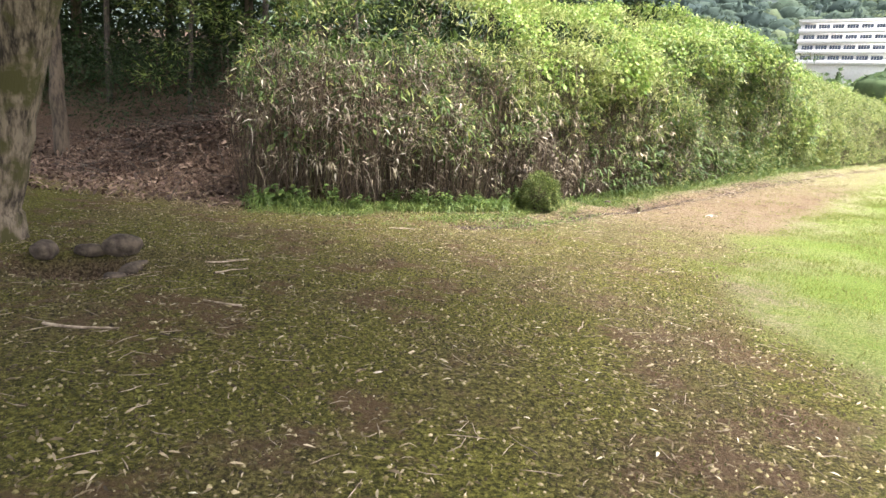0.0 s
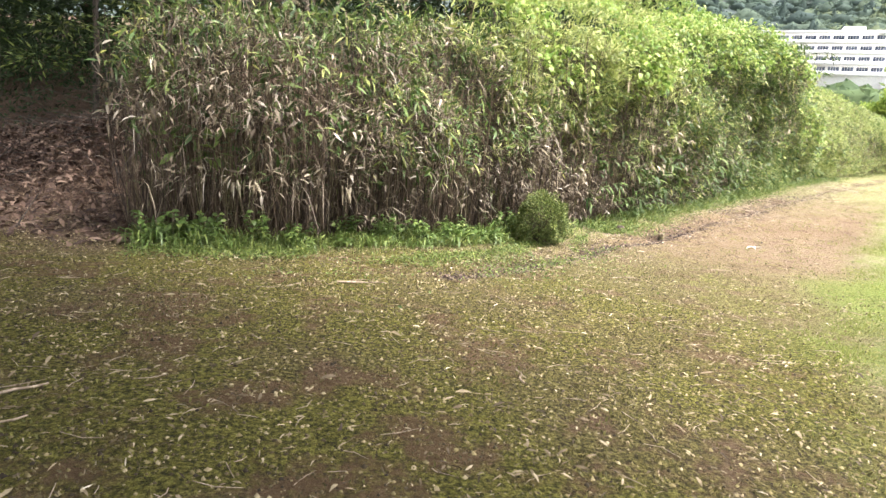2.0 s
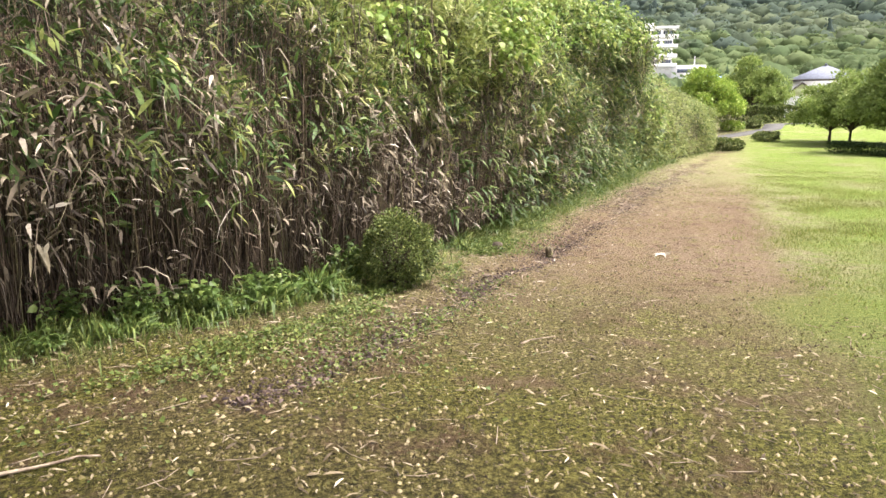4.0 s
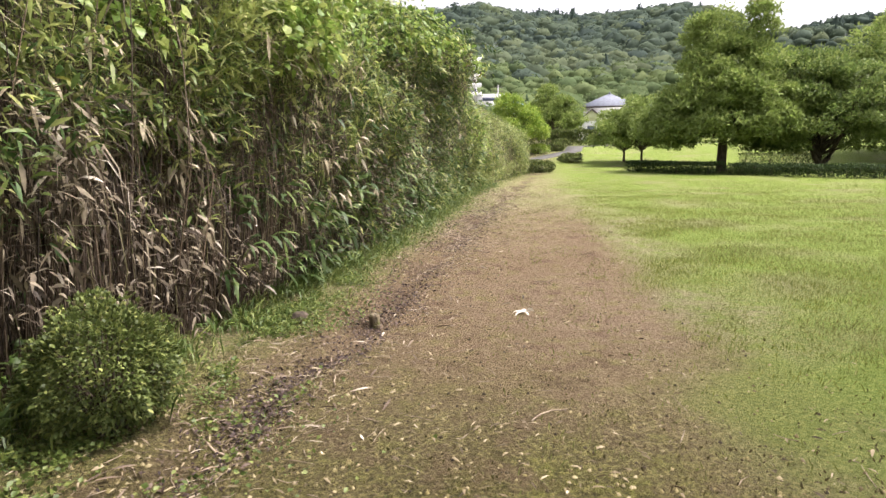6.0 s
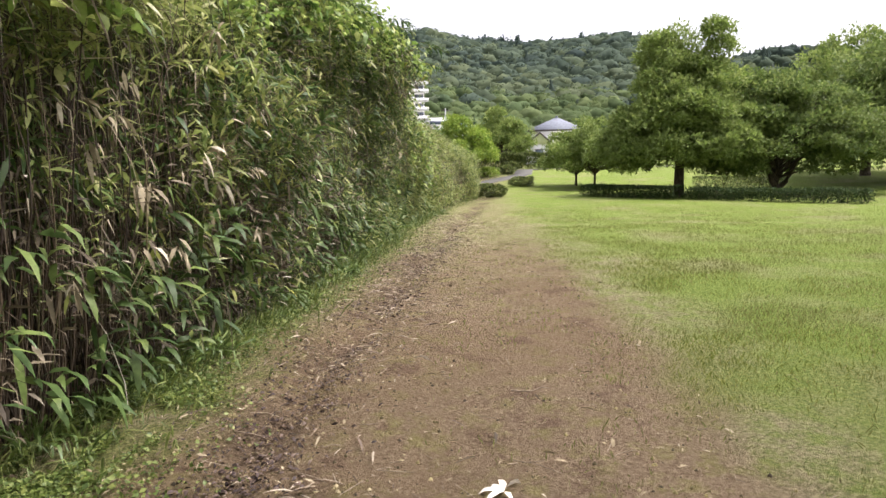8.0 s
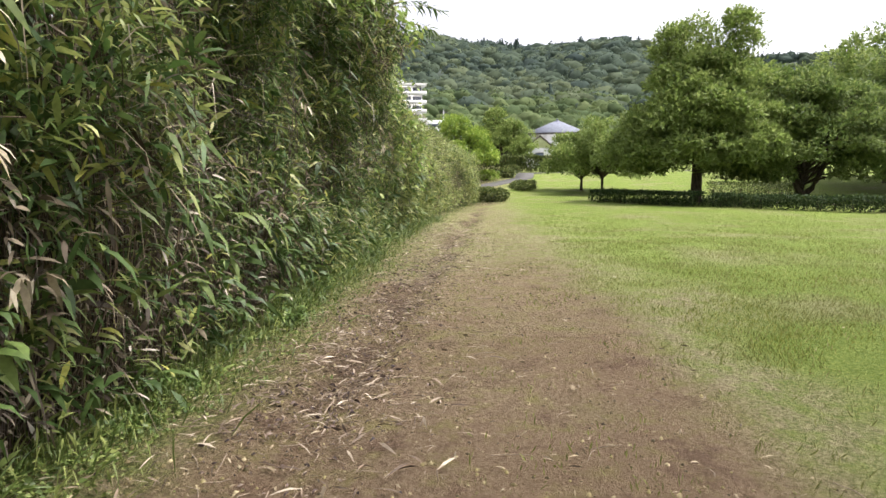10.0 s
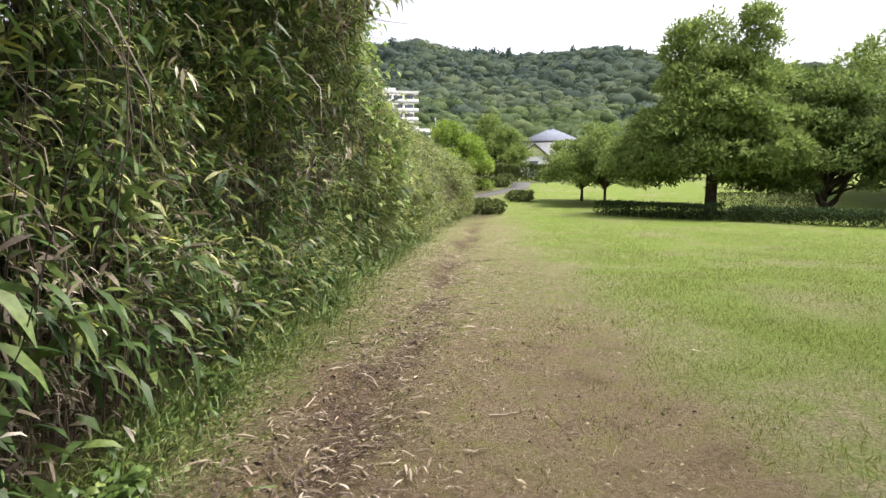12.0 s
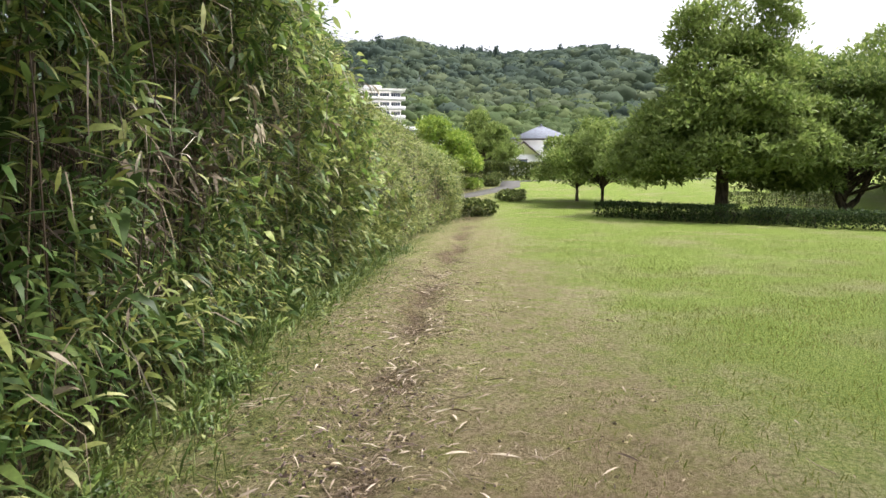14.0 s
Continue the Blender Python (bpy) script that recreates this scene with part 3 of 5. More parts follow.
def build_vines():
    """Broad climbing leaves over the thicket's crest and in patches of its face."""
    P, O = [], []
    for lo, hi, qlo, qhi, count in ((5.5, 16, 0.8, 1.9, 6000), (17.5, 22.5, 0.25, 0.8, 420), (6, 9.6, 0.7, 1.0, 900), (17.5, 21, 0.78, 1.4, 1500), (20, 46, 0.85, 1.3, 1800)):
        s, q = rng.uniform(lo, hi, count), rng.uniform(qlo, qhi, count)
        k = vnoise(s, q * 4, 0.9, 21) > -0.15
        p, o = thicket_point(s[k], q[k], rng.uniform(-0.3, 0.1, k.sum()))
        P.append(p)
        O.append(o)
    P, O = np.repeat(np.concatenate(P), 3, 0), np.repeat(np.concatenate(O), 3, 0)
    n = len(P)
    D = O * 0.5 + rng.normal(0, 0.6, (n, 3)) + np.array([0, 0, -0.1])
    ln = rng.uniform(0.06, 0.12, n)
    sh = leaf_shapes(P + rng.normal(0, 0.09, (n, 3)), D, ln, ln * rng.uniform(0.5, 0.75, n), 0.3)
    ob = solid("climbing_vine", [sh], VINE, smooth=False)
    tagged(ob, "broad light green vine leaves draped over bamboo", "vine", kind="stuff")


build_vines()


def build_weeds():
    """Arching grass and small broad weeds along the thicket's foot."""
    n = 6500
    s = np.concatenate([rng.uniform(0.2, 24, n), rng.uniform(24, LENGTH, 900), rng.uniform(0.3, 6.2, 3000)])
    n = len(s)
    x, y, ix, iy = along(s)
    o = -np.abs(rng.normal(0, 0.3, n)) + 0.15
    P = np.stack([x + ix * o, y + iy * o, x * 0], -1)
    P[:, 2] = height_at(P[:, 0], P[:, 1]) - 0.01
    dens = (vnoise(s, s * 0, 1.4, 31) > -0.45) | (s < 6)
    P, ix, iy = P[dens], ix[dens], iy[dens]
    n = len(P)
    D = np.stack([-ix, -iy, ix * 0], -1) * rng.uniform(0, 0.7, (n, 1)) + rng.normal(0, 0.3, (n, 3))
    D[:, 2] = rng.uniform(0.6, 1.5, n)
    ln = rng.uniform(0.14, 0.42, n)
    ob = solid("fringe_grass", [leaf_shapes(P, D, ln, rng.uniform(0.006, 0.014, n), rng.uniform(0.3, 0.9, n))], WEED)
    tagged(ob, "long arching green grass at the thicket foot", "grass", kind="stuff")
    # small broad leaves hugging the ground
    m = 114000
    s = np.concatenate([rng.uniform(0.3, 9, 80000), rng.uniform(9, 27, 34000)])
    x, y, ix, iy = along(s)
    o = -np.abs(rng.normal(0, 1, m)) * np.interp(s, [0, 2, 3.5, 6, 9, 27], [0.3, 0.6, 0.85, 0.5, 0.26, 0.24]) - 0.02
    k = vnoise(s, o * 2, 0.8, 33) + 0.6 * vnoise(s, o * 3, 0.3, 34) > -0.15
    P = np.stack([x + ix * o, y + iy * o, x * 0], -1)[k]
    m = len(P)
    P[:, 2] = height_at(P[:, 0], P[:, 1]) + rng.uniform(0.0, 0.06, m)
    D = rand_dirs(m)
    D[:, 2] = np.abs(D[:, 2]) * 0.4
    ln = 0.01 + 0.03 * rng.uniform(0, 1, m) ** 2
    ob = solid("ground_weed", [flake_shapes(P, D, ln, ln * 0.75)], WEED)
    tagged(ob, "low broad-leaved green weeds on the verge", "weed", kind="stuff")


build_weeds()


def grass_tuft(x, y, blades, length, label):
    """A rosette of strap leaves."""
    n = blades
    a = rng.uniform(0, 2 * np.pi, n)
    P = np.stack([np.cos(a), np.sin(a), a * 0], -1) * rng.uniform(0, 0.1, (n, 1))
    D = np.stack([np.cos(a), np.sin(a), rng.uniform(0.9, 2.4, n)], -1)
    ln = rng.uniform(0.6, 1.0, n) * length
    ob = solid("strap_grass_tuft", [leaf_shapes(P, D, ln, rng.uniform(0.012, 0.026, n), rng.uniform(0.55, 1.1, n))], VERGE_GRASS)
    ob.location = (x, y, float(height_at(x, y)) - 0.01)
    return tagged(ob, label, "grass tuft", "strap grass tufts")


for gx, gy, gb, gl in ((-3.85, 4.3, 90, 0.7), (-3.5, 4.35, 70, 0.62), (-3.1, 4.4, 50, 0.5), (-0.3, 6.0, 90, 0.66), (-0.7, 5.75, 80, 0.64), (-1.15, 5.45, 50, 0.5), (-1.6, 5.1, 45, 0.5), (-0.05, 6.4, 40, 0.5),
                       (1.75, 8.0, 40, 0.45), (1.45, 7.75, 30, 0.4), (2.9, 9.2, 30, 0.4)):
    grass_tuft(gx, gy, gb, gl, "dark green strap-leaved grass tuft at the thicket foot")
for i in range(34):
    ts = 2.0 + i * 0.72 + rng.uniform(-0.3, 0.3)
    tx, ty, tix, tiy = [float(a) for a in along(ts)]
    to = -rng.uniform(0.0, 0.35)
    grass_tuft(tx + tix * to, ty + tiy * to, int(rng.uniform(28, 55)), rng.uniform(0.28, 0.55), "arching green grass tuft on the weedy verge")


def leafy_weed(x, y, height, leaf):
    """An upright weed: a few stems with pairs of broad pointed leaves."""
    z = float(height_at(x, y))
    w = tagged(new("leafy_weed"), "broad-leaved green weed at the thicket foot", "weed", "leafy weeds on the verge")
    w.location = (x, y, z)
    k = int(rng.integers(4, 8))
    a = rng.uniform(0, 6.28, k)
    tip = np.stack([np.cos(a) * rng.uniform(0.05, 0.2, k), np.sin(a) * rng.uniform(0.05, 0.2, k), height * rng.uniform(0.6, 1.0, k)], -1)
    L = np.stack([tip * [0.1, 0.1, 0] - [0, 0, 0.02], tip * [0.35, 0.35, 0.5], tip], 1)
    tagged(solid("stem", [tube_shapes(L, np.tile([0.004, 0.003, 0.0015], (k, 1)), 5)], VERGE_GRASS, w), kind="stuff")
    t = np.tile(np.linspace(0.3, 1.0, 7), k)
    own = np.repeat(np.arange(k), 7)
    P = np.repeat(tip[own] * t[:, None] * np.stack([0.35 + 0.65 * t, 0.35 + 0.65 * t, np.ones_like(t)], -1), 2, 0)
    b = rng.uniform(0, 6.28, len(P))
    D = np.stack([np.cos(b), np.sin(b), rng.uniform(0.0, 0.6, len(P))], -1)
    ln = rng.uniform(0.6, 1.2, len(P)) * leaf
    tagged(solid("leaf", [leaf_shapes(P, D, ln, ln * rng.uniform(0.45, 0.65, len(P)), rng.uniform(0.2, 0.6, len(P)))], VERGE_GRASS, w), kind="stuff")


for i in range(44):
    ws = rng.uniform(0.3, 5.6) if i < 30 else rng.uniform(5.6, 20.0)
    wx, wy, wix, wiy = [float(a) for a in along(ws)]
    wo = -rng.uniform(-0.05, 0.4)
    if math.hypot(wx + wix * wo - 0.52, wy + wiy * wo - 6.25) > 0.5:
        leafy_weed(wx + wix * wo, wy + wiy * wo, rng.uniform(0.16, 0.42) * (1.0 if i < 30 else 0.6), rng.uniform(0.06, 0.1) * (1.0 if i < 30 else 0.75))


def dome_bush(x, y, rx, rz, count, mat, name="round_bush", label="", leaf=0.028, group="", flat=0.0):
    """A clipped bush: short woody stems, a crown of small leaves with an uneven outline."""
    z = float(height_at(x, y))
    b = tagged(new(name), label, "bush", group)
    b.location = (x, y, z)
    D = rand_dirs(count)
    lump = 1 + 0.3 * vnoise(D[:, 0] * 3, D[:, 1] * 3 + D[:, 2] * 2, 0.8, int(x * 7) % 50)
    rad = (1.03 - np.abs(rng.normal(0, 0.13, count))) * lump
    sq = np.sign(D) * np.abs(D) ** (1 - flat)
    P = sq * rad[:, None] * np.array([rx, rx, rz]) + np.array([0, 0, rz * 0.98])
    k = P[:, 2] > rz * (0.3 + 0.15 * vnoise(P[:, 0], P[:, 1], 0.15, 3))
    P, D = P[k], D[k]
    dirs = D + rng.normal(0, 0.6, P.shape) + np.array([0, 0, 0.35])
    ln = rng.uniform(0.7, 1.4, len(P)) * leaf
    solid("foliage", [leaf_shapes(P, dirs, ln, ln * 0.5, 0.15)], mat, b)
    core = rand_dirs(60)
    L = np.stack([np.zeros((60, 3)) + core * [0.06, 0.06, 0] - [0, 0, 0.04], core * [rx * 0.45, rx * 0.45, 0] + [0, 0, rz * 0.7],
                  core * [rx * 0.8, rx * 0.8, rz * 0.7] + [0, 0, rz]], 1)
    solid("branch", [tube_shapes(L, np.tile([0.012, 0.008, 0.003], (60, 1)), 4)], TRUNK_DARK, b)
    return b


dome_bush(0.52, 6.25, 0.345, 0.33, 13000, BUSH, label="round clipped evergreen bush beside the bamboo thicket")

# ---------- the start: woods on the bank ----------
def tube_path(points, radii, sides=12, wob=0.0):
    L = np.array(points, float)[None]
    k = 6
    idx = np.linspace(0, L.shape[1] - 1, (L.shape[1] - 1) * k + 1)
    base = np.arange(L.shape[1])
    M = np.stack([np.interp(idx, base, L[0, :, j]) for j in range(3)], -1)[None]
    M[0, 1:-1] += rng.normal(0, wob, (M.shape[1] - 2, 3)) * [1, 1, 0.2]
    r = np.interp(idx, base, radii)[None]
    return tube_shapes(M, r, sides)


def flared_trunk(points, radii, sides=22, seed=0):
    """A trunk with furrows and a spreading foot."""
    v, f = tube_path(points, radii, sides, 0.006)
    k = len(v) // sides
    a = np.tile(np.arange(sides) * 2 * np.pi / sides, k)
    row = np.repeat(np.arange(k), sides)
    c = v.reshape(k, sides, 3).mean(1)[row]
    g = 1 + 0.09 * vnoise(np.cos(a) * 3 + row * 0.15, np.sin(a) * 3, 0.7, seed) + 0.18 * np.exp(-row / 2.0) * np.maximum(0, np.cos(a * 4 + seed))
    return c + (v - c) * g[:, None], f


def crown_tufts(C, per, spread, leaf, shape="lance"):
    """Loose tufts of leaves round the centres C."""
    n = len(C) * per
    P = np.repeat(C, per, 0) + rng.normal(0, 1, (n, 3)) * spread
    D = unit(P - np.repeat(C, per, 0)) + rng.normal(0, 0.35, (n, 3)) + np.array([0, 0, -0.1])
    ln = rng.uniform(0.6, 1.3, n) * leaf
    return flake_shapes(P, D, ln, ln * (0.3 if shape == "lance" else 0.55))


def limbs_to(C, start, n, rad):
    """Limbs that leave the stem and reach out to some of the tufts."""
    pick = C[rng.choice(len(C), min(n, len(C)), replace=False)]
    L = []
    for p in pick:
        s = np.array(start(p), float)
        m = s * 0.45 + p * 0.55 + np.array([0, 0, 0.12 * np.linalg.norm(p - s)])
        L.append(np.stack([s, s * 0.8 + m * 0.2, m, p * 0.7 + m * 0.3, p]))
    L = np.array(L)
    return tube_shapes(L, np.tile(np.array([1.0, 0.8, 0.55, 0.32, 0.12]) * rad, (len(L), 1)), 6)


def clump_leaves(C, size, per, leaf):
    """Domed leaf clumps: shoots fan out over each clump's upper side and droop at its rim."""
    n = len(C) * per
    d = rand_dirs(n)
    d[:, 2] = np.abs(d[:, 2]) * 1.15 - 0.3
    r = np.repeat(size, per)[:, None] * rng.uniform(0.72, 1.1, (n, 1))
    shoot = 1 + 0.22 * rng.uniform(-1, 1, (n, 1))
    P = np.repeat(C, per, 0) + unit(d) * r * shoot * np.array([1.0, 1.0, 0.85])
    D = d * 0.6 + rng.normal(0, 0.65, (n, 3)) + np.array([0, 0, 0.1])
    ln = rng.uniform(0.6, 1.3, n) * leaf
    return flake_shapes(P, D, ln, ln * rng.uniform(0.34, 0.5, n), 0.25)


def tree(x, y, height, radius, trunk_r, clear, clumps, per, mat, bark, label, name="tree", leaf=0.22, size=0.62, lobes=None, group="", forks=1, fork_at=None):
    """Trunk, limbs and a crown of domed leaf clumps on several lobes, with gaps and an uneven outline."""
    z = float(height_at(x, y))
    t = tagged(new(name), label, "tree", group)
    t.location = (x, y, z)
    lobes = lobes or [(0, 0, 0.34, 1.0, 0.22), (0.1, 0, 0.55, 0.85, 0.22), (-0.1, 0.1, 0.76, 0.55, 0.2), (0.5, -0.3, 0.47, 0.5, 0.18), (-0.5, 0.35, 0.5, 0.5, 0.18)]
    area = np.array([l[3] * (l[3] * radius + l[4] * height) for l in lobes])
    C = []
    for (lx, ly, lz, lr, lh), share in zip(lobes, area / area.sum()):
        k = int(clumps * share)
        D = rand_dirs(k)
        D[:, 2] = np.where(D[:, 2] < -0.75, -D[:, 2], D[:, 2])
        r = np.where(rng.uniform(0, 1, k) < 0.8, rng.uniform(0.84, 1.06, k), rng.uniform(0.45, 0.84, k))
        C.append(D * r[:, None] * np.array([radius * lr, radius * lr, height * lh]) + np.array([lx * radius, ly * radius, lz * height]))
    C = np.concatenate(C)
    C = C[C[:, 2] > clear + rng.uniform(0.1, 0.6, len(C))]
    sizes = rng.uniform(0.55, 1.3, len(C)) * size
    top = height * 0.75
    fork_at = fork_at or clear
    for i in range(forks):
        a = i * 6.28 / forks + 0.7
        out = 0.0 if forks == 1 else radius * 0.3
        w = 1.0 if forks == 1 else 0.68
        pts = [(0, 0, -0.15), (0, 0, 0.2), (math.cos(a) * out * 0.3, math.sin(a) * out * 0.3, fork_at), (math.cos(a) * out, math.sin(a) * out, (clear + top) / 2),
               (math.cos(a) * out * 1.3, math.sin(a) * out * 1.3, top)]
        solid("trunk", [flared_trunk(pts, [trunk_r * 1.4 * w, trunk_r * 1.08 * w, trunk_r * 0.85 * w, trunk_r * 0.4 * w, trunk_r * 0.1], 14, 3)], bark, t, smooth=True)

    def start(p):
        return (0, 0, fork_at * 0.95 + (top - fork_at) * rng.uniform(0.0, 0.8) * np.clip((p[2] - clear) / (height - clear), 0.05, 1))
    solid("limb", [limbs_to(C, start, min(70, len(C) // 2), trunk_r * 0.26)], bark, t, smooth=True)
    solid("crown", [clump_leaves(C, sizes, per, leaf)], mat, t)
    return t


# mossy trunk that stands nearest to the start
def near_trunk():
    x, y = -5.2, 0.95
    z = float(height_at(x, y))
    t = tagged(new("tree"), "thick leaning tree with mottled mossy bark", "tree")
    t.location = (x, y, z)
    pts = [(-0.17, 0, -0.2), (-0.15, 0, 0.3), (0.08, 0.05, 1.3), (0.4, 0.1, 2.6), (0.7, 0.1, 4.2), (1.0, 0.1, 6.5)]
    solid("trunk", [flared_trunk(pts, [0.27, 0.22, 0.23, 0.27, 0.25, 0.13], 26, 5)], TRUNK_PALE, t, smooth=True)
    # crown out of view, set wide and off-centre to shade the start
    k = 1500
    C = rand_dirs(k) * rng.uniform(0.3, 1, (k, 1)) ** 0.5 * np.array([7.0, 5.6, 2.1]) + np.array([1.5, -3.4, 6.8])
    solid("limb", [limbs_to(C, lambda p: (0.3, 0.1, rng.uniform(3.6, 5.5)), 40, 0.07)], TRUNK_PALE, t, smooth=True)
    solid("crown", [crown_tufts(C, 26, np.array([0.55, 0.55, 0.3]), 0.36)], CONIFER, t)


near_trunk()


def woods():
    spots = [(-8.8, 7.9, 0.13, 0), (-7.3, 10.6, 0.05, 0.06), (-5.6, 11.4, 0.07, -0.03), (-4.7, 13.0, 0.09, 0.02), (-3.3, 11.0, 0.06, -0.10),
             (-9.9, 12.0, 0.07, 0.03), (-12.0, 9.9, 0.09, 0.02), (-12.5, 13.0, 0.16, -0.02), (-6.9, 14.0, 0.12, 0.03), (-1.6, 14.0, 0.10, 0.05), (0.6, 13.2, 0.08, -0.06), (-15.5, 11.5, 0.18, 0)]
    for x, y, r, lean in spots:
        t = tagged(new("woodland_tree"), "slender dark tree in the shady wood", "tree", "trees of the wood")
        t.location = (x, y, float(height_at(x, y)))
        pts = [(0, 0, -0.2), (lean * 1.5, 0, 1.5), (lean * 4, 0.1, 4.0), (lean * 7, 0.1, 8.0)]
        solid("trunk", [tube_path(pts, [r * 1.15, r, r * 0.85, r * 0.35], 10, 0.012)], TRUNK_GREY if r < 0.1 else TRUNK_DARK, t, smooth=True)
        # first tree's crown, out of view, is enlarged and pushed sideways to shade the bank
        k, spread, mid = (300, (3.4, 3.2, 1.6), (3.4, -0.8, 6.4)) if r == 0.13 else (90, (2.5, 2.5, 2.6), (lean * 6, 0, 6.2))
        C = rand_dirs(k) * rng.uniform(0.4, 1, (k, 1)) ** 0.5 * np.array(spread) + np.array(mid)
        solid("limb", [limbs_to(C, lambda p: (lean * 5, 0.1, rng.uniform(3.0, 6.5)), 22, 0.03)], TRUNK_DARK, t, smooth=True)
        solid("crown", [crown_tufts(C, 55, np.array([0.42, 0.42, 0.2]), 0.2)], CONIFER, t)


woods()


def back_woods():
    """The wood's darker depth: taller trees with foliage low down."""
    for i in range(22):
        x = -24 + i * 1.35 + rng.uniform(-0.5, 0.5)
        y = 14.5 + (i % 3) * 2.2 + rng.uniform(-0.6, 0.6) + 0.12 * max(0, x + 4) ** 1.3
        t = tagged(new("woodland_tree"), "tall dark tree deep in the wood", "tree", "trees of the wood")
        t.location = (x, y, float(height_at(x, y)))
        solid("trunk", [tube_path([(0, 0, -0.2), (0.1, 0, 3), (0.1, 0, 8.5)], [0.16, 0.13, 0.04], 8, 0.01)], TRUNK_DARK, t, smooth=True)
        k = 120
        h = rng.uniform(0.3, 8.0, k)
        a = rng.uniform(0, 6.28, k)
        r = rng.uniform(0.3, 1.0, k) * 1.9 * np.sqrt(np.clip(1.15 - h / 8.5, 0.1, 1))
        C = np.stack([np.cos(a) * r, np.sin(a) * r, h], -1)
        solid("limb", [limbs_to(C, lambda p: (0.1, 0, max(0.3, p[2] - 0.3)), 30, 0.025)], TRUNK_DARK, t, smooth=True)
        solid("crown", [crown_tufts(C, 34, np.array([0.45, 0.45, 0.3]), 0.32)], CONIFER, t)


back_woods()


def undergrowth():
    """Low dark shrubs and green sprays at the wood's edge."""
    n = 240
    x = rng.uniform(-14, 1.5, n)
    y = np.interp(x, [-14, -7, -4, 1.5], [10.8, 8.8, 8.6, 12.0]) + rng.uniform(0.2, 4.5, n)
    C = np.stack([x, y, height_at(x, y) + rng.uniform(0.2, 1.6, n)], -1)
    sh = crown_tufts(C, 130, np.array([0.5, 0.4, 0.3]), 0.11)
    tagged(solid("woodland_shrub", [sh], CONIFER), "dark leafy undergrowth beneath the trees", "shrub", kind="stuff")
    # fern-like maple sprays in the light
    C = np.array([(-5.9, 7.6, 3.3), (-5.5, 7.7, 3.15), (-5.1, 7.8, 3.0), (-6.3, 7.8, 3.5), (-6.9, 7.9, 3.4), (-6.6, 8.2, 2.6), (-7.0, 8.2, 2.1), (-4.6, 8.0, 2.95), (-3.9, 8.6, 3.6), (-2.8, 9.0, 3.7)])
    sh = crown_tufts(C, 170, np.array([0.33, 0.22, 0.12]), 0.11)
    tagged(solid("green_spray", [sh], WEED), "bright green leafy sprays hanging at the wood edge", "branch", kind="stuff")
    # brushwood pile of dead leaves and sticks
    m = 11000
    x = np.concatenate([rng.normal(-6.3, 1.5, 5000), rng.uniform(-10, -3.7, 6000)])
    y = np.concatenate([rng.normal(8.0, 1.2, 5000), rng.uniform(4.0, 9.5, 6000)])
    hill = 0.55 * np.exp(-((x + 5.6) / 1.6) ** 2 - ((y - 8.2) / 1.1) ** 2)
    P = np.stack([x, y, height_at(x, y) + hill * rng.uniform(0.3, 1.0, m) + rng.uniform(0.0, 0.10, m)], -1)
    D = rand_dirs(m)
    D[:, 2] *= 0.45
    ln = rng.uniform(0.05, 0.17, m)
    tagged(solid("leaf_pile", [leaf_shapes(P, D, ln, ln * 0.3, 0.2)], DEAD), "heap of withered brown leaves at the wood edge", "leaf heap", kind="stuff")
    k = 130
    x, y = rng.normal(-6.0, 1.5, k), rng.normal(8.2, 1.2, k)
    hill = 0.55 * np.exp(-((x + 5.6) / 1.6) ** 2 - ((y - 8.2) / 1.1) ** 2)
    P = np.stack([x, y, height_at(x, y) + hill + 0.05], -1)
    D = rand_dirs(k)
    D[:, 2] = np.abs(D[:, 2]) * 0.4
    L = P[:, None] + D[:, None] * np.array([0, 0.3, 0.7])[None, :, None] * rng.uniform(0.6, 2.0, (k, 1, 1))
    tagged(solid("brushwood", [tube_shapes(L, np.tile([0.009, 0.007, 0.003], (k, 1)), 4)], TRUNK_GREY), "dry broken sticks among dead leaves", "sticks", kind="stuff")


undergrowth()


def boulder(x, y, sx, sy, sz, turn, sink=0.3, label="rounded brown stone at the rim of a hollow", group="stones round the hollow"):
    bm = bmesh.new()
    bmesh.ops.create_icosphere(bm, subdivisions=3, radius=1.0)
    for v in bm.verts:
        d = 1 + 0.22 * noise.noise(v.co * 1.3 + Vector((x * 3, y * 5, 0))) + 0.06 * noise.noise(v.co * 5)
        v.co = Vector((v.co.x * sx * d, v.co.y * sy * d, v.co.z * sz * d))
    for f in bm.faces:
        f.smooth = True
    me = bpy.data.meshes.new("stone")
    bm.to_mesh(me)
    bm.free()
    me.materials.append(STONE)
    ob = new("stone", me)
    ob.matrix_world = pose(x, y, float(height_at(x, y)) + sz * (1 - sink), 0, 0, turn)
    return tagged(ob, label, "stone", group)


for q in ((-4.08, 0.74, 0.17, 0.12, 0.11, 20), (-3.84, 0.42, 0.17, 0.055, 0.06, 70), (-3.8, 0.02, 0.09, 0.06, 0.04, 10), (-4.62, 0.48, 0.12, 0.09, 0.09, 70), (-4.33, 0.68, 0.15, 0.06, 0.06, 5)):
    boulder(*q)


boulder(2.12, 7.71, 0.085, 0.07, 0.06, 30, 0.5, "small grey stone half sunk in the verge", "")

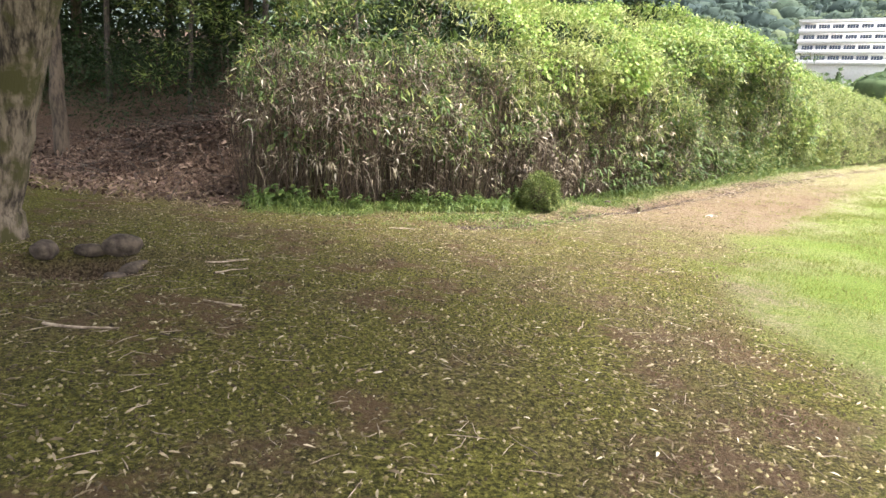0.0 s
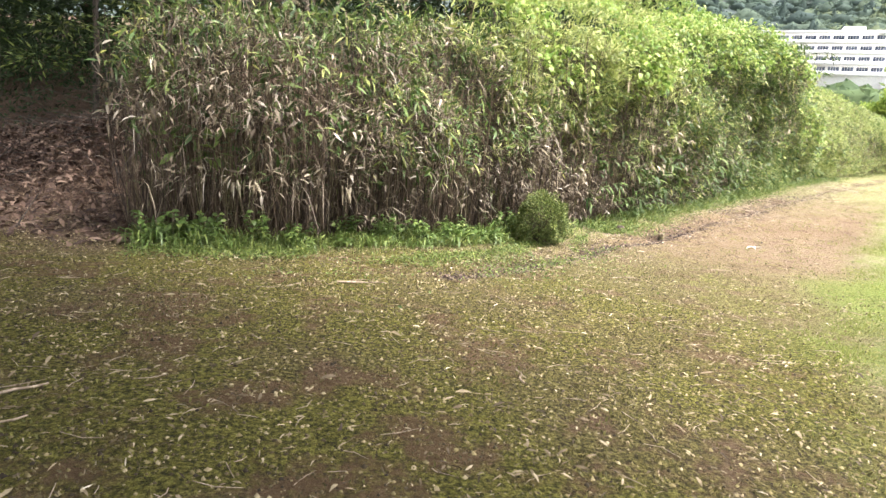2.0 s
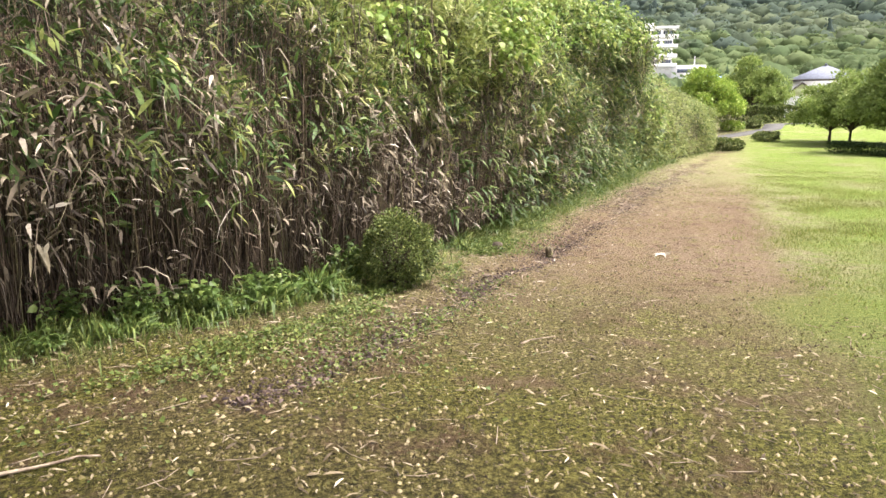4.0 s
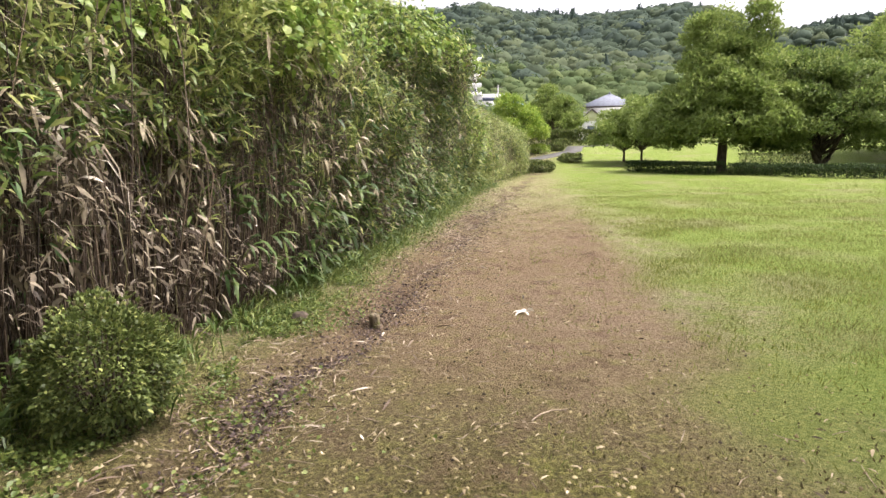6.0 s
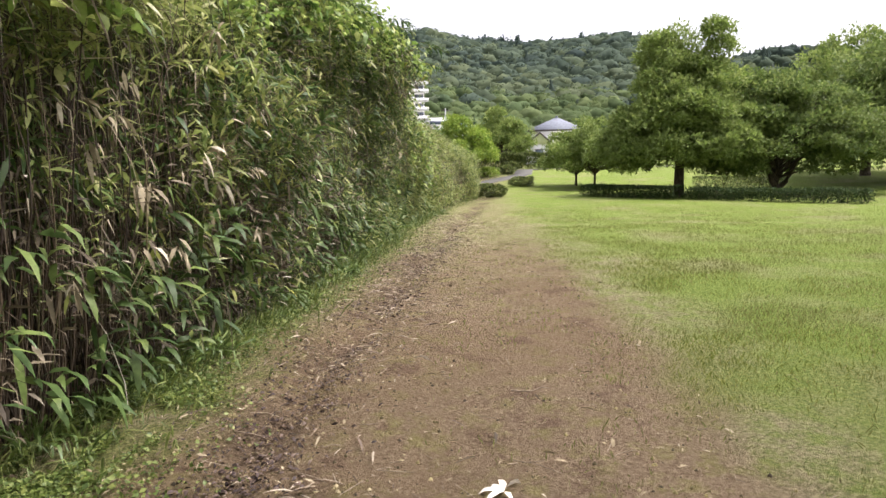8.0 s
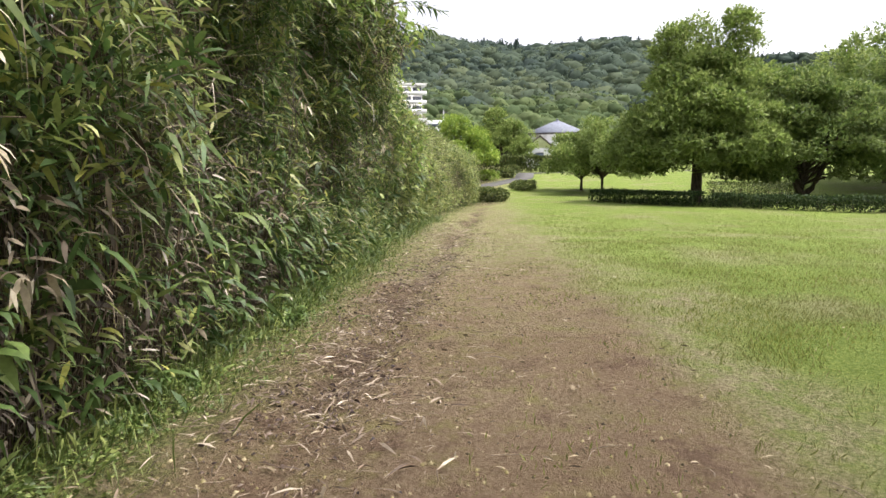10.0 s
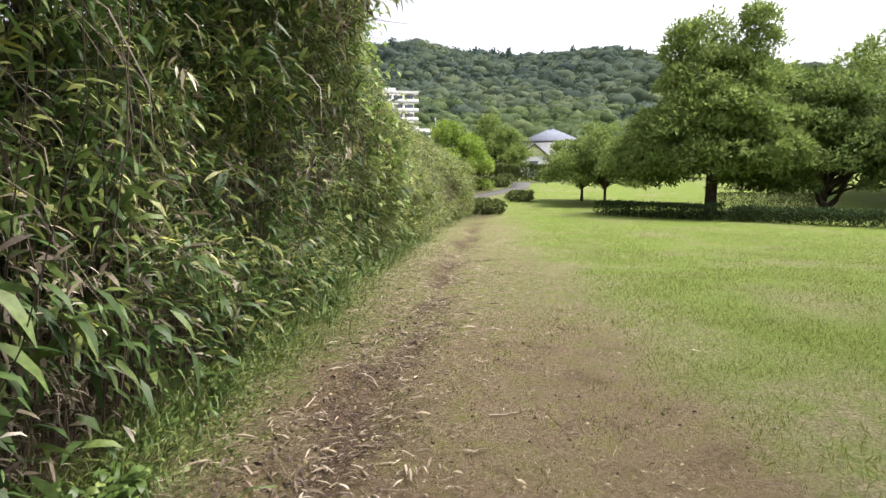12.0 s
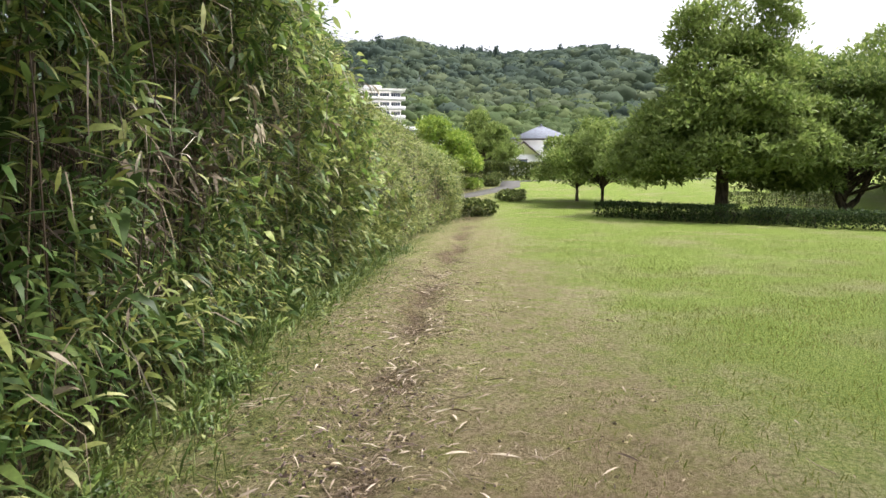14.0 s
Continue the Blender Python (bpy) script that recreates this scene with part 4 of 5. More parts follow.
# ---------- loose things on the ground ----------
def scatter_litter():
    n = 420000
    x, y = rng.uniform(-8, 16, n), rng.uniform(-5, 21, n)
    z = zones(x, y)
    u, v = (x + y) / R2, (y - x) / R2
    gut = np.exp(-((v - 3.5) / 0.45) ** 2) * smooth(2, 4, u)
    p = np.clip(0.42 * z["moss"] + 0.42 * gut + 0.15 * z["soil"] + 0.10 * z["fringe"] + 0.02, 0, 1) * (1 - 0.8 * z["lawn"]) * (foot_distance(x, y) < 0.6)
    p = p * (0.55 + 0.7 * (vnoise(x, y, 0.7, 41) > 0))
    k = rng.uniform(0, 1, n) < p
    x, y = x[k], y[k]
    n = len(x)
    P = np.stack([x, y, height_at(x, y) + rng.uniform(0.01, 0.03, n)], -1)
    a = rng.uniform(0, 2 * np.pi, n)
    D = np.stack([np.cos(a), np.sin(a), rng.normal(0.05, 0.15, n)], -1)
    ln = (0.012 + 0.05 * rng.uniform(0, 1, n) ** 2.5) * np.where(rng.uniform(0, 1, n) < 0.04, 1.7, 1.0)
    sh = leaf_shapes(P, D, ln * 1.15, ln * rng.uniform(0.1, 0.28, n), 0.1, fold=0.3)
    # short moss and seedling blades between them
    m = 120000
    mx, my = rng.uniform(-7, 6, m), rng.uniform(-4.5, 8, m)
    zz = zones(mx, my)
    kk = (rng.uniform(0, 1, m) < zz["moss"] * smooth(-0.5, 0.5, vnoise(mx, my, 0.6, 45) + 0.5 * vnoise(mx, my, 0.2, 46))) & (foot_distance(mx, my) < 0.2)
    mx, my = mx[kk], my[kk]
    m = len(mx)
    MD = rng.normal(0, 0.6, (m, 3))
    MD[:, 2] = rng.uniform(0.4, 1.1, m)
    ml = rng.uniform(0.012, 0.035, m)
    ms = flake_shapes(np.stack([mx, my, height_at(mx, my) - 0.003], -1), MD, ml, ml * 0.35)
    tagged(solid("moss_tufts", [ms], MOSS_BLADE), "short yellow-green moss and seedlings", "moss", kind="stuff")
    tagged(solid("fallen_leaves", [sh], LITTER), "scattered dry fallen leaves and bamboo sheaths", "leaves", kind="stuff")
    # long pale bamboo sheaths in the gutter and along the verge
    q = 11000
    su = np.concatenate([rng.uniform(3, 10.5, 2600), rng.uniform(10.5, 24, q - 2600)])
    sv = 3.45 + rng.normal(0, 0.45, q) + 0.2 * vnoise(su, su * 0, 1.5, 47)
    kk = vnoise(su, sv, 0.6, 48) > -0.2
    su, sv = su[kk], sv[kk]
    q = len(su)
    sx, sy = (su - sv) / R2, (su + sv) / R2
    a = rng.uniform(0, 2 * np.pi, q)
    sl = 0.025 + 0.14 * rng.uniform(0, 1, q) ** 2.6
    sh2 = leaf_shapes(np.stack([sx, sy, height_at(sx, sy) + rng.uniform(0.008, 0.03, q)], -1), np.stack([np.cos(a), np.sin(a), rng.normal(0.03, 0.1, q)], -1),
                      sl, sl * rng.uniform(0.04, 0.11, q), 0.1, fold=0.4)
    tagged(solid("bamboo_sheaths", [sh2], SHEATH), "pale dry bamboo sheaths strewn along the gutter", "leaves", kind="stuff")
    # crumbs of earth and small pebbles
    q = 330000
    cx, cy = rng.uniform(-5.5, 13, q), rng.uniform(-3.5, 18, q)
    zc = zones(cx, cy)
    cu, cv = (cx + cy) / R2, (cy - cx) / R2
    kk = (rng.uniform(0, 1, q) < np.clip(zc["soil"] * 0.16 + 0.75 * zc["moss"] + 0.5 * np.exp(-((cv - 3.5) / 0.5) ** 2), 0, 1) * (1 - zc["lawn"])) & (foot_distance(cx, cy) < 0.2)
    cx, cy = cx[kk], cy[kk]
    q = len(cx)
    oct_v = np.array([(1, 0, -0.2), (0, 1, -0.2), (-1, 0, -0.2), (0, -1, -0.2), (0, 0, 0.75)])
    oct_f = np.array([(0, 1, 4), (1, 2, 4), (2, 3, 4), (3, 0, 4)])
    size = 0.004 + 0.012 * rng.uniform(0, 1, q) ** 3
    cv3 = oct_v[None] * rng.uniform(0.6, 1.4, (q, 5, 1)) * size[:, None, None]
    ca = rng.uniform(0, 6.28, q)
    rx = cv3[..., 0] * np.cos(ca)[:, None] - cv3[..., 1] * np.sin(ca)[:, None]
    ry = cv3[..., 0] * np.sin(ca)[:, None] + cv3[..., 1] * np.cos(ca)[:, None]
    crumb = np.stack([rx + cx[:, None], ry + cy[:, None], cv3[..., 2] + (height_at(cx, cy) + 0.002)[:, None]], -1).reshape(-1, 3)
    tagged(solid("soil_crumbs", [(crumb, [(oct_f[None] + (np.arange(q) * 5)[:, None, None]).reshape(-1, 3)])], CRUMB), "loose crumbs of earth and grit", "soil", kind="stuff")
    # straws and twigs
    k = 13000
    x, y = rng.uniform(-6, 14, k), rng.uniform(-4, 19, k)
    z = zones(x, y)
    u, v = (x + y) / R2, (y - x) / R2
    gut = np.exp(-((v - 3.4) / 0.7) ** 2) * smooth(2, 4, u)
    keep = rng.uniform(0, 1, k) < np.clip(0.4 * z["moss"] + 0.9 * gut + 0.15 * z["soil"], 0, 1) * (foot_distance(x, y) < 0.2)
    x, y = x[keep], y[keep]
    k = len(x)
    a = rng.uniform(0, 2 * np.pi, k)
    ln = rng.uniform(0.04, 0.24, k) ** 1.15
    L = np.stack([np.stack([x + np.cos(a) * ln * t, y + np.sin(a) * ln * t, 0 * x], -1) for t in (0, 0.5, 1)], 1)
    L[:, 1, :2] += rng.normal(0, 0.012, (k, 2))
    L[..., 2] = height_at(L[..., 0], L[..., 1]) + 0.008
    tagged(solid("dry_straw", [tube_shapes(L, np.tile([0.0018, 0.0024, 0.0014], (k, 1)), 4)], TWIG), "dry straws and small twigs on bare earth", "twigs", kind="stuff")


scatter_litter()


def leaf_patch():
    """Damp purple-brown leaves gathered in the gutter."""
    n = 15000
    u = rng.uniform(2.0, 17.0, n)
    v = 3.36 + 0.12 * vnoise(u * R2, u * 0, 1.3, 3) + rng.normal(0, 1, n) * np.interp(u, [2, 6, 9, 17], [0.1, 0.13, 0.24, 0.26])
    k = rng.uniform(0, 1, n) < np.interp(u, [2, 8, 10], [0.45, 0.35, 0.1]) + smooth(-0.1, 0.4, vnoise(u, v, 0.5, 43)) * np.interp(u, [2, 5, 8, 12, 17], [1.0, 0.7, 0.35, 0.25, 0.2])
    u, v = u[k], v[k]
    n = len(u)
    x, y = (u - v) / R2, (u + v) / R2
    P = np.stack([x, y, height_at(x, y) + rng.uniform(0.0, 0.03, n)], -1)
    a = rng.uniform(0, 6.28, n)
    ln = rng.uniform(0.012, 0.05, n)
    D = np.stack([np.cos(a), np.sin(a), rng.normal(0.1, 0.3, n)], -1)
    tagged(solid("damp_leaves", [leaf_shapes(P, D, ln, ln * 0.4, 0.2, fold=0.3)], DAMP), "damp purple-brown leaves gathered in the gutter", "leaves", kind="stuff")


leaf_patch()


def stick(x, y, turn, length, thick):
    k = 7
    t = np.linspace(0, 1, k)
    bx = np.cumsum(rng.normal(0, 0.012, k))
    px = x + math.cos(turn) * t * length - math.sin(turn) * bx
    py = y + math.sin(turn) * t * length + math.cos(turn) * bx
    L = np.stack([px, py, height_at(px, py) + thick + 0.006], -1)[None]
    ob = solid("stick", [tube_shapes(L, np.linspace(thick, thick * 0.5, k)[None], 6)], TWIG, smooth=True)
    return tagged(ob, "pale dry stick lying on the ground", "stick", "fallen sticks")


for q in ((0.95, 5.75, 1.9, 0.5, 0.006), (1.1, 5.9, 2.1, 0.35, 0.004), (-1.9, 3.3, 0.25, 0.45, 0.009), (-3.3, 0.6, 0.7, 0.4, 0.01), (-3.1, 0.3, 0.9, 0.3, 0.008), (-3.6, -1.2, 0.1, 0.45, 0.011), (-2.6, -0.6, 2.8, 0.3, 0.008),
          (-0.2, -0.4, 1.2, 0.28, 0.006), (1.7, 6.1, 0.9, 0.32, 0.005), (2.3, 5.0, -0.1, 0.26, 0.005), (0.9, 4.4, 0.2, 0.3, 0.006), (4.7, 7.6, -0.5, 0.24, 0.005), (7.9, 11.6, -0.3, 0.28, 0.006), (7.2, 12.4, 0.8, 0.4, 0.006), (8.6, 13.3, 1.1, 0.35, 0.005), (5.4, 10.1, 0.9, 0.4, 0.005), (-0.6, 1.3, 1.6, 0.22, 0.006)):
    stick(*q)


def star_leaf():
    """A big pale withered palmate leaf on the path."""
    x, y = 3.81, 6.755
    a = np.radians([10, 55, 95, 140, 185, 250])
    ln = np.array([0.15, 0.13, 0.1, 0.13, 0.14, 0.1])
    P = np.zeros((6, 3))
    D = np.stack([np.cos(a), np.sin(a), np.full(6, 0.22)], -1)
    m = leaf_material("pale_leaf", [(0.0, (0.62, 0.55, 0.42)), (1.0, (0.8, 0.76, 0.66))], 0.7, 0.15)
    ob = solid("palmate_leaf", [leaf_shapes(P, D, ln, ln * 0.28, 0.35)], m)
    ob.location = (x, y, float(height_at(x, y)) + 0.012)
    tagged(ob, "large pale withered palmate leaf on the path", "leaf")


star_leaf()


def post_stump():
    x, y = 2.66, 7.38
    bm = bmesh.new()
    bmesh.ops.create_cone(bm, cap_ends=True, segments=14, radius1=0.05, radius2=0.046, depth=0.2)
    bmesh.ops.bevel(bm, geom=[e for e in bm.edges if e.calc_face_angle(0) > 1.0], offset=0.008, segments=2, affect="EDGES")
    for v in bm.verts:
        v.co += Vector((noise.noise(v.co * 20), noise.noise(v.co * 20 + Vector((5, 0, 0))), 0.6 * noise.noise(v.co * 9))) * 0.008
    me = bpy.data.meshes.new("post_stump")
    bm.to_mesh(me)
    bm.free()
    me.materials.append(bark_material("weathered_wood", (0.07, 0.055, 0.035), (0.22, 0.18, 0.11), (0.13, 0.13, 0.04), 30.0))
    ob = new("post_stump", me)
    ob.matrix_world = pose(x, y, float(height_at(x, y)) + 0.02, 4, -3, 0)
    tagged(ob, "short weathered wooden post stump in the verge", "stump")


post_stump()


def build_lawn():
    n = 230000
    r = 1.2 + 17 * rng.uniform(0, 1, n) ** 1.3
    cx = rng.uniform(0, 1, n)
    x, y = 0.5 + 9 * cx, 2.5 + 10 * cx
    a = rng.uniform(-100, 60, n) * np.pi / 180
    x, y = x + np.cos(a) * r, y + np.sin(a) * r
    z = zones(x, y)
    p = z["lawn"] * smooth(-0.9, 0.5, vnoise(x, y, 0.9, 51) + 0.5 * vnoise(x, y, 0.3, 53)) + 0.22 * (1 - z["lawn"]) * (vnoise(x, y, 0.35, 52) + 0.6 * vnoise(x, y, 1.2, 54) > 0.35) + 0.35 * z["fringe"]
    k = (rng.uniform(0, 1, n) < p) & (foot_distance(x, y) < 0)
    x, y = x[k], y[k]
    n = len(x)
    P = np.stack([x, y, height_at(x, y) - 0.004], -1)
    D = rng.normal(0, 0.5, (n, 3))
    D[:, 2] = rng.uniform(0.5, 1.2, n)
    ln = rng.uniform(0.025, 0.07, n)
    tagged(solid("lawn_grass", [flake_shapes(P, D, ln, rng.uniform(0.004, 0.008, n))], LAWN), "short sparse green lawn grass", "grass", kind="stuff")


build_lawn()

# ---------- the far side of the lawn ----------
LOBES_A = [(0, 0, 0.27, 1.0, 0.16), (0.05, -0.08, 0.43, 0.9, 0.16), (0.05, -0.05, 0.62, 0.64, 0.15), (0.15, -0.3, 0.84, 0.26, 0.13), (-0.08, 0.2, 0.8, 0.33, 0.13),
           (0.35, -0.7, 0.26, 0.4, 0.12), (-0.35, 0.7, 0.27, 0.42, 0.12), (-0.5, -0.2, 0.44, 0.45, 0.14)]
LOBES_B = [(0, 0, 0.32, 1.0, 0.22), (0.1, -0.1, 0.6, 0.82, 0.22), (-0.1, 0.2, 0.76, 0.5, 0.18), (0.4, -0.7, 0.4, 0.6, 0.18), (-0.3, 0.55, 0.4, 0.5, 0.18)]
tree(32.6, 23.1, 8.8, 3.75, 0.25, 0.95, 500, 190, CHESTNUT, TRUNK_DARK, "spreading chestnut tree with layered green foliage", lobes=LOBES_A, fork_at=1.7)
tree(37.0, 20.0, 6.4, 4.2, 0.22, 0.55, 380, 180, DEEP_GREEN, TRUNK_DARK, "broad dark green tree forked low at the base", lobes=LOBES_B, forks=3, fork_at=0.6)
tree(36.0, 31.2, 4.6, 2.5, 0.11, 0.8, 120, 170, CHESTNUT, TRUNK_DARK, "small spreading young tree on the lawn", size=0.55, group="young trees", forks=2, fork_at=0.9)
tree(38.0, 34.4, 4.0, 2.3, 0.09, 0.7, 100, 170, CHESTNUT, TRUNK_DARK, "small spreading young tree on the lawn", size=0.5, group="young trees")
tree(53.0, 21.0, 9.6, 6.0, 0.3, 2.0, 240, 150, CHESTNUT, TRUNK_DARK, "tall light green tree behind the lawn", leaf=0.34, size=1.0)
tree(47.5, 17.6, 8.3, 5.0, 0.3, 0.8, 200, 140, DEEP_GREEN, TRUNK_DARK, "broad dark green tree at the lawn edge", leaf=0.34, size=0.95)
tree(46.0, 4.0, 8.5, 5.5, 0.3, 0.9, 200, 140, DEEP_GREEN, TRUNK_DARK, "broad dark green tree at the lawn edge", leaf=0.34, size=0.95)
tree(38.0, 47.0, 5.2, 2.8, 0.16, 0.2, 110, 160, LIME, TRUNK_DARK, "bright green tree beyond the thicket", leaf=0.26, size=0.6)
tree(53.5, 58.0, 6.8, 3.0, 0.2, 0.3, 130, 160, CHESTNUT, TRUNK_DARK, "dense willow-like tree behind the hedge", leaf=0.3, size=0.65)


def clipped_hedge(a, b, depth, h, count, label, mat=CLIPPED, leaf=0.09):
    """A long low box hedge between two ground points."""
    ax, ay = a
    bx, by = b
    ln = math.hypot(bx - ax, by - ay)
    dx, dy = (bx - ax) / ln, (by - ay) / ln
    ob = tagged(new("clipped_hedge"), label, "hedge", "low hedges")
    ob.location = (ax, ay, float(height_at(ax, ay)))
    t = rng.uniform(0, ln, count)
    w = rng.uniform(-depth / 2, depth / 2, count)
    top = rng.uniform(0, 1, count) < 0.45
    hh = h * (1 + 0.08 * vnoise(t, t * 0, 1.2, 61))
    z = np.where(top, hh, rng.uniform(0.03, 1, count) * hh)
    w = np.where(top, w, np.sign(w) * depth / 2) * (1 + 0.15 * vnoise(t, z, 0.9, 62))
    P = np.stack([dx * t - dy * w, dy * t + dx * w, z + height_at(ax + dx * t, ay + dy * t) - height_at(ax, ay)], -1) + rng.normal(0, 0.04, (count, 3))
    D = rng.normal(0, 0.7, (count, 3)) + np.array([0, 0, 0.5])
    l = rng.uniform(0.6, 1.35, count) * leaf
    solid("foliage", [flake_shapes(P, D, l, l * 0.5)], mat, ob)
    k = int(ln * 5)
    t, w = rng.uniform(0.1, ln - 0.1, k), rng.uniform(-depth / 3, depth / 3, k)
    p0 = np.stack([dx * t - dy * w, dy * t + dx * w, height_at(ax + dx * t, ay + dy * t) - height_at(ax, ay) - 0.03], -1)
    L = np.stack([p0, p0 + rng.normal(0, 0.08, (k, 3)) + [0, 0, h * 0.5], p0 + rng.normal(0, 0.14, (k, 3)) + [0, 0, h * 0.92]], 1)
    solid("branch", [tube_shapes(L, np.tile([0.02, 0.014, 0.006], (k, 1)), 4)], TRUNK_DARK, ob)
    return ob


clipped_hedge((29.3, 26.6), (29.2, 21.0), 0.9, 0.55, 9000, "low dark clipped hedge in front of the chestnut tree")
clipped_hedge((29.4, 20.6), (29.8, 13.4), 0.9, 0.5, 10000, "low dark clipped hedge along the lawn edge")
clipped_hedge((41.0, 27.0), (42.5, 22.0), 1.2, 0.6, 6000, "low green hedge behind the chestnut tree", BUSH)
clipped_hedge((46.0, 57.5), (56.5, 50.2), 1.6, 1.6, 12000, "tall clipped hedge closing the far lawn", BUSH, 0.22)
dome_bush(35.3, 37.2, 0.78, 0.33, 2600, BUSH, leaf=0.12, label="clipped dome bush on the lawn", group="dome bushes", flat=0.2)
dome_bush(25.9, 30.4, 0.72, 0.33, 2600, BUSH, leaf=0.12, label="clipped dome bush at the thicket end", group="dome bushes", flat=0.15)
dome_bush(43.0, 46.5, 0.7, 0.36, 1800, BUSH, leaf=0.14, label="clipped dome bush on the lawn", group="dome bushes")
dome_bush(50.0, 53.0, 0.75, 0.38, 1800, BUSH, leaf=0.14, label="clipped dome bush on the lawn", group="dome bushes")
dome_bush(40.0, 46.0, 0.9, 0.4, 1800, LIME, leaf=0.16, label="loose light green shrub by the path", group="dome bushes")


def paved_path():
    """A narrow grey path that crosses behind the far bushes."""
    pts = np.array([(30.0, 40.0), (37.0, 42.5), (43.5, 45.0), (49.0, 50.0), (56.0, 48.5), (70.0, 40.0)])
    idx = np.linspace(0, 5, 60)
    x, y = np.interp(idx, np.arange(6), pts[:, 0]), np.interp(idx, np.arange(6), pts[:, 1])
    dx, dy = np.gradient(x), np.gradient(y)
    k = np.hypot(dx, dy)
    V = []
    for side in (-0.8, 0.8):
        px, py = x - dy / k * side, y + dx / k * side
        V.append(np.stack([px, py, height_at(px, py) + 0.03], -1))
        V.append(np.stack([px, py, height_at(px, py) - 0.1], -1))
    i = np.arange(59)
    f = [np.stack([i + a, i + b, i + b + 1, i + a + 1], -1) for a, b in ((0, 120), (60, 0), (120, 180))]
    ob = solid("pavement", [(np.concatenate(V), f)], plain_material("path_concrete", (0.07, 0.068, 0.06), (0.11, 0.106, 0.096), 4.0, 0.95, 0.2))
    tagged(ob, "narrow grey paved path across the lawn", "path", kind="structure")


paved_path()

# ---------- houses ----------
def box(x0, y0, z0, x1, y1, z1):
    v = np.array([(x, y, z) for z in (z0, z1) for y in (y0, y1) for x in (x0, x1)], float)
    return v, [np.array([(0, 2, 3, 1), (4, 5, 7, 6), (0, 1, 5, 4), (2, 6, 7, 3), (0, 4, 6, 2), (1, 3, 7, 5)])]


WHITE_WALL = plain_material("white_render", (0.72, 0.72, 0.71), (0.82, 0.82, 0.81), 1.5, 0.8, 0.1)
GLASS_DARK = plain_material("dark_pane", (0.07, 0.09, 0.13), (0.16, 0.19, 0.25), 0.6, 0.15, 0.0)
ROOF_TILE = plain_material("grey_roof_tile", (0.15, 0.165, 0.2), (0.22, 0.24, 0.28), 3.0, 0.75, 0.3)
BLUE_ROOF = plain_material("blue_roof", (0.10, 0.24, 0.5), (0.16, 0.33, 0.6), 3.0, 0.5, 0.1)
TIMBER = plain_material("dark_timber", (0.06, 0.05, 0.045), (0.11, 0.1, 0.09), 6.0, 0.7, 0.1)


def office_block():
    """White four-storey block with continuous balconies, set up on the slope."""
    b = tagged(new("office_building"), "white multi-storey building with banded balconies", "building")
    ang = math.degrees(math.atan2(202 - 221, 157 - 124))
    b.matrix_world = pose(120.5, 223, 21.5, 0, 0, ang)
    W, D, S = 39.0, 12.0, 3.4
    solid("wall", [box(0, 1.4, -8, W - 1.0, D, 4 * S)], WHITE_WALL, b)
    for i in range(5):
        solid("balcony", [box(-0.5, 0, i * S - 0.25, W + 0.6, 1.5, i * S + (1.15 if i < 4 else 0.35))], WHITE_WALL, b)
    for i in range(4):
        for j in range(9):
            x = 1.2 + j * 4.15
            solid("window", [box(x, 1.28, i * S + 1.2, x + 3.3, 1.46, i * S + 2.6)], GLASS_DARK, b)
            solid("mullion", [box(x + 0.78 * m - 0.06, 1.22, i * S + 1.2, x + 0.78 * m + 0.06, 1.3, i * S + 2.6) for m in range(1, 4)], WHITE_WALL, b)
    solid("roof_block", [box(24.5, 3, 4 * S, 31.0, 9, 4 * S + 2.2)], WHITE_WALL, b)
    solid("annex", [box(W - 1.0, 0.5, -9, W + 11, D - 2, 0.4)], WHITE_WALL, b)
    solid("annex_window", [box(W + 1, 0.38, -2.2, W + 10, 0.6, -0.9)], GLASS_DARK, b)
    solid("roof_slab", [box(-0.8, -0.2, 4 * S + 0.36, W + 0.8, D + 0.3, 4 * S + 0.7)], WHITE_WALL, b)


office_block()


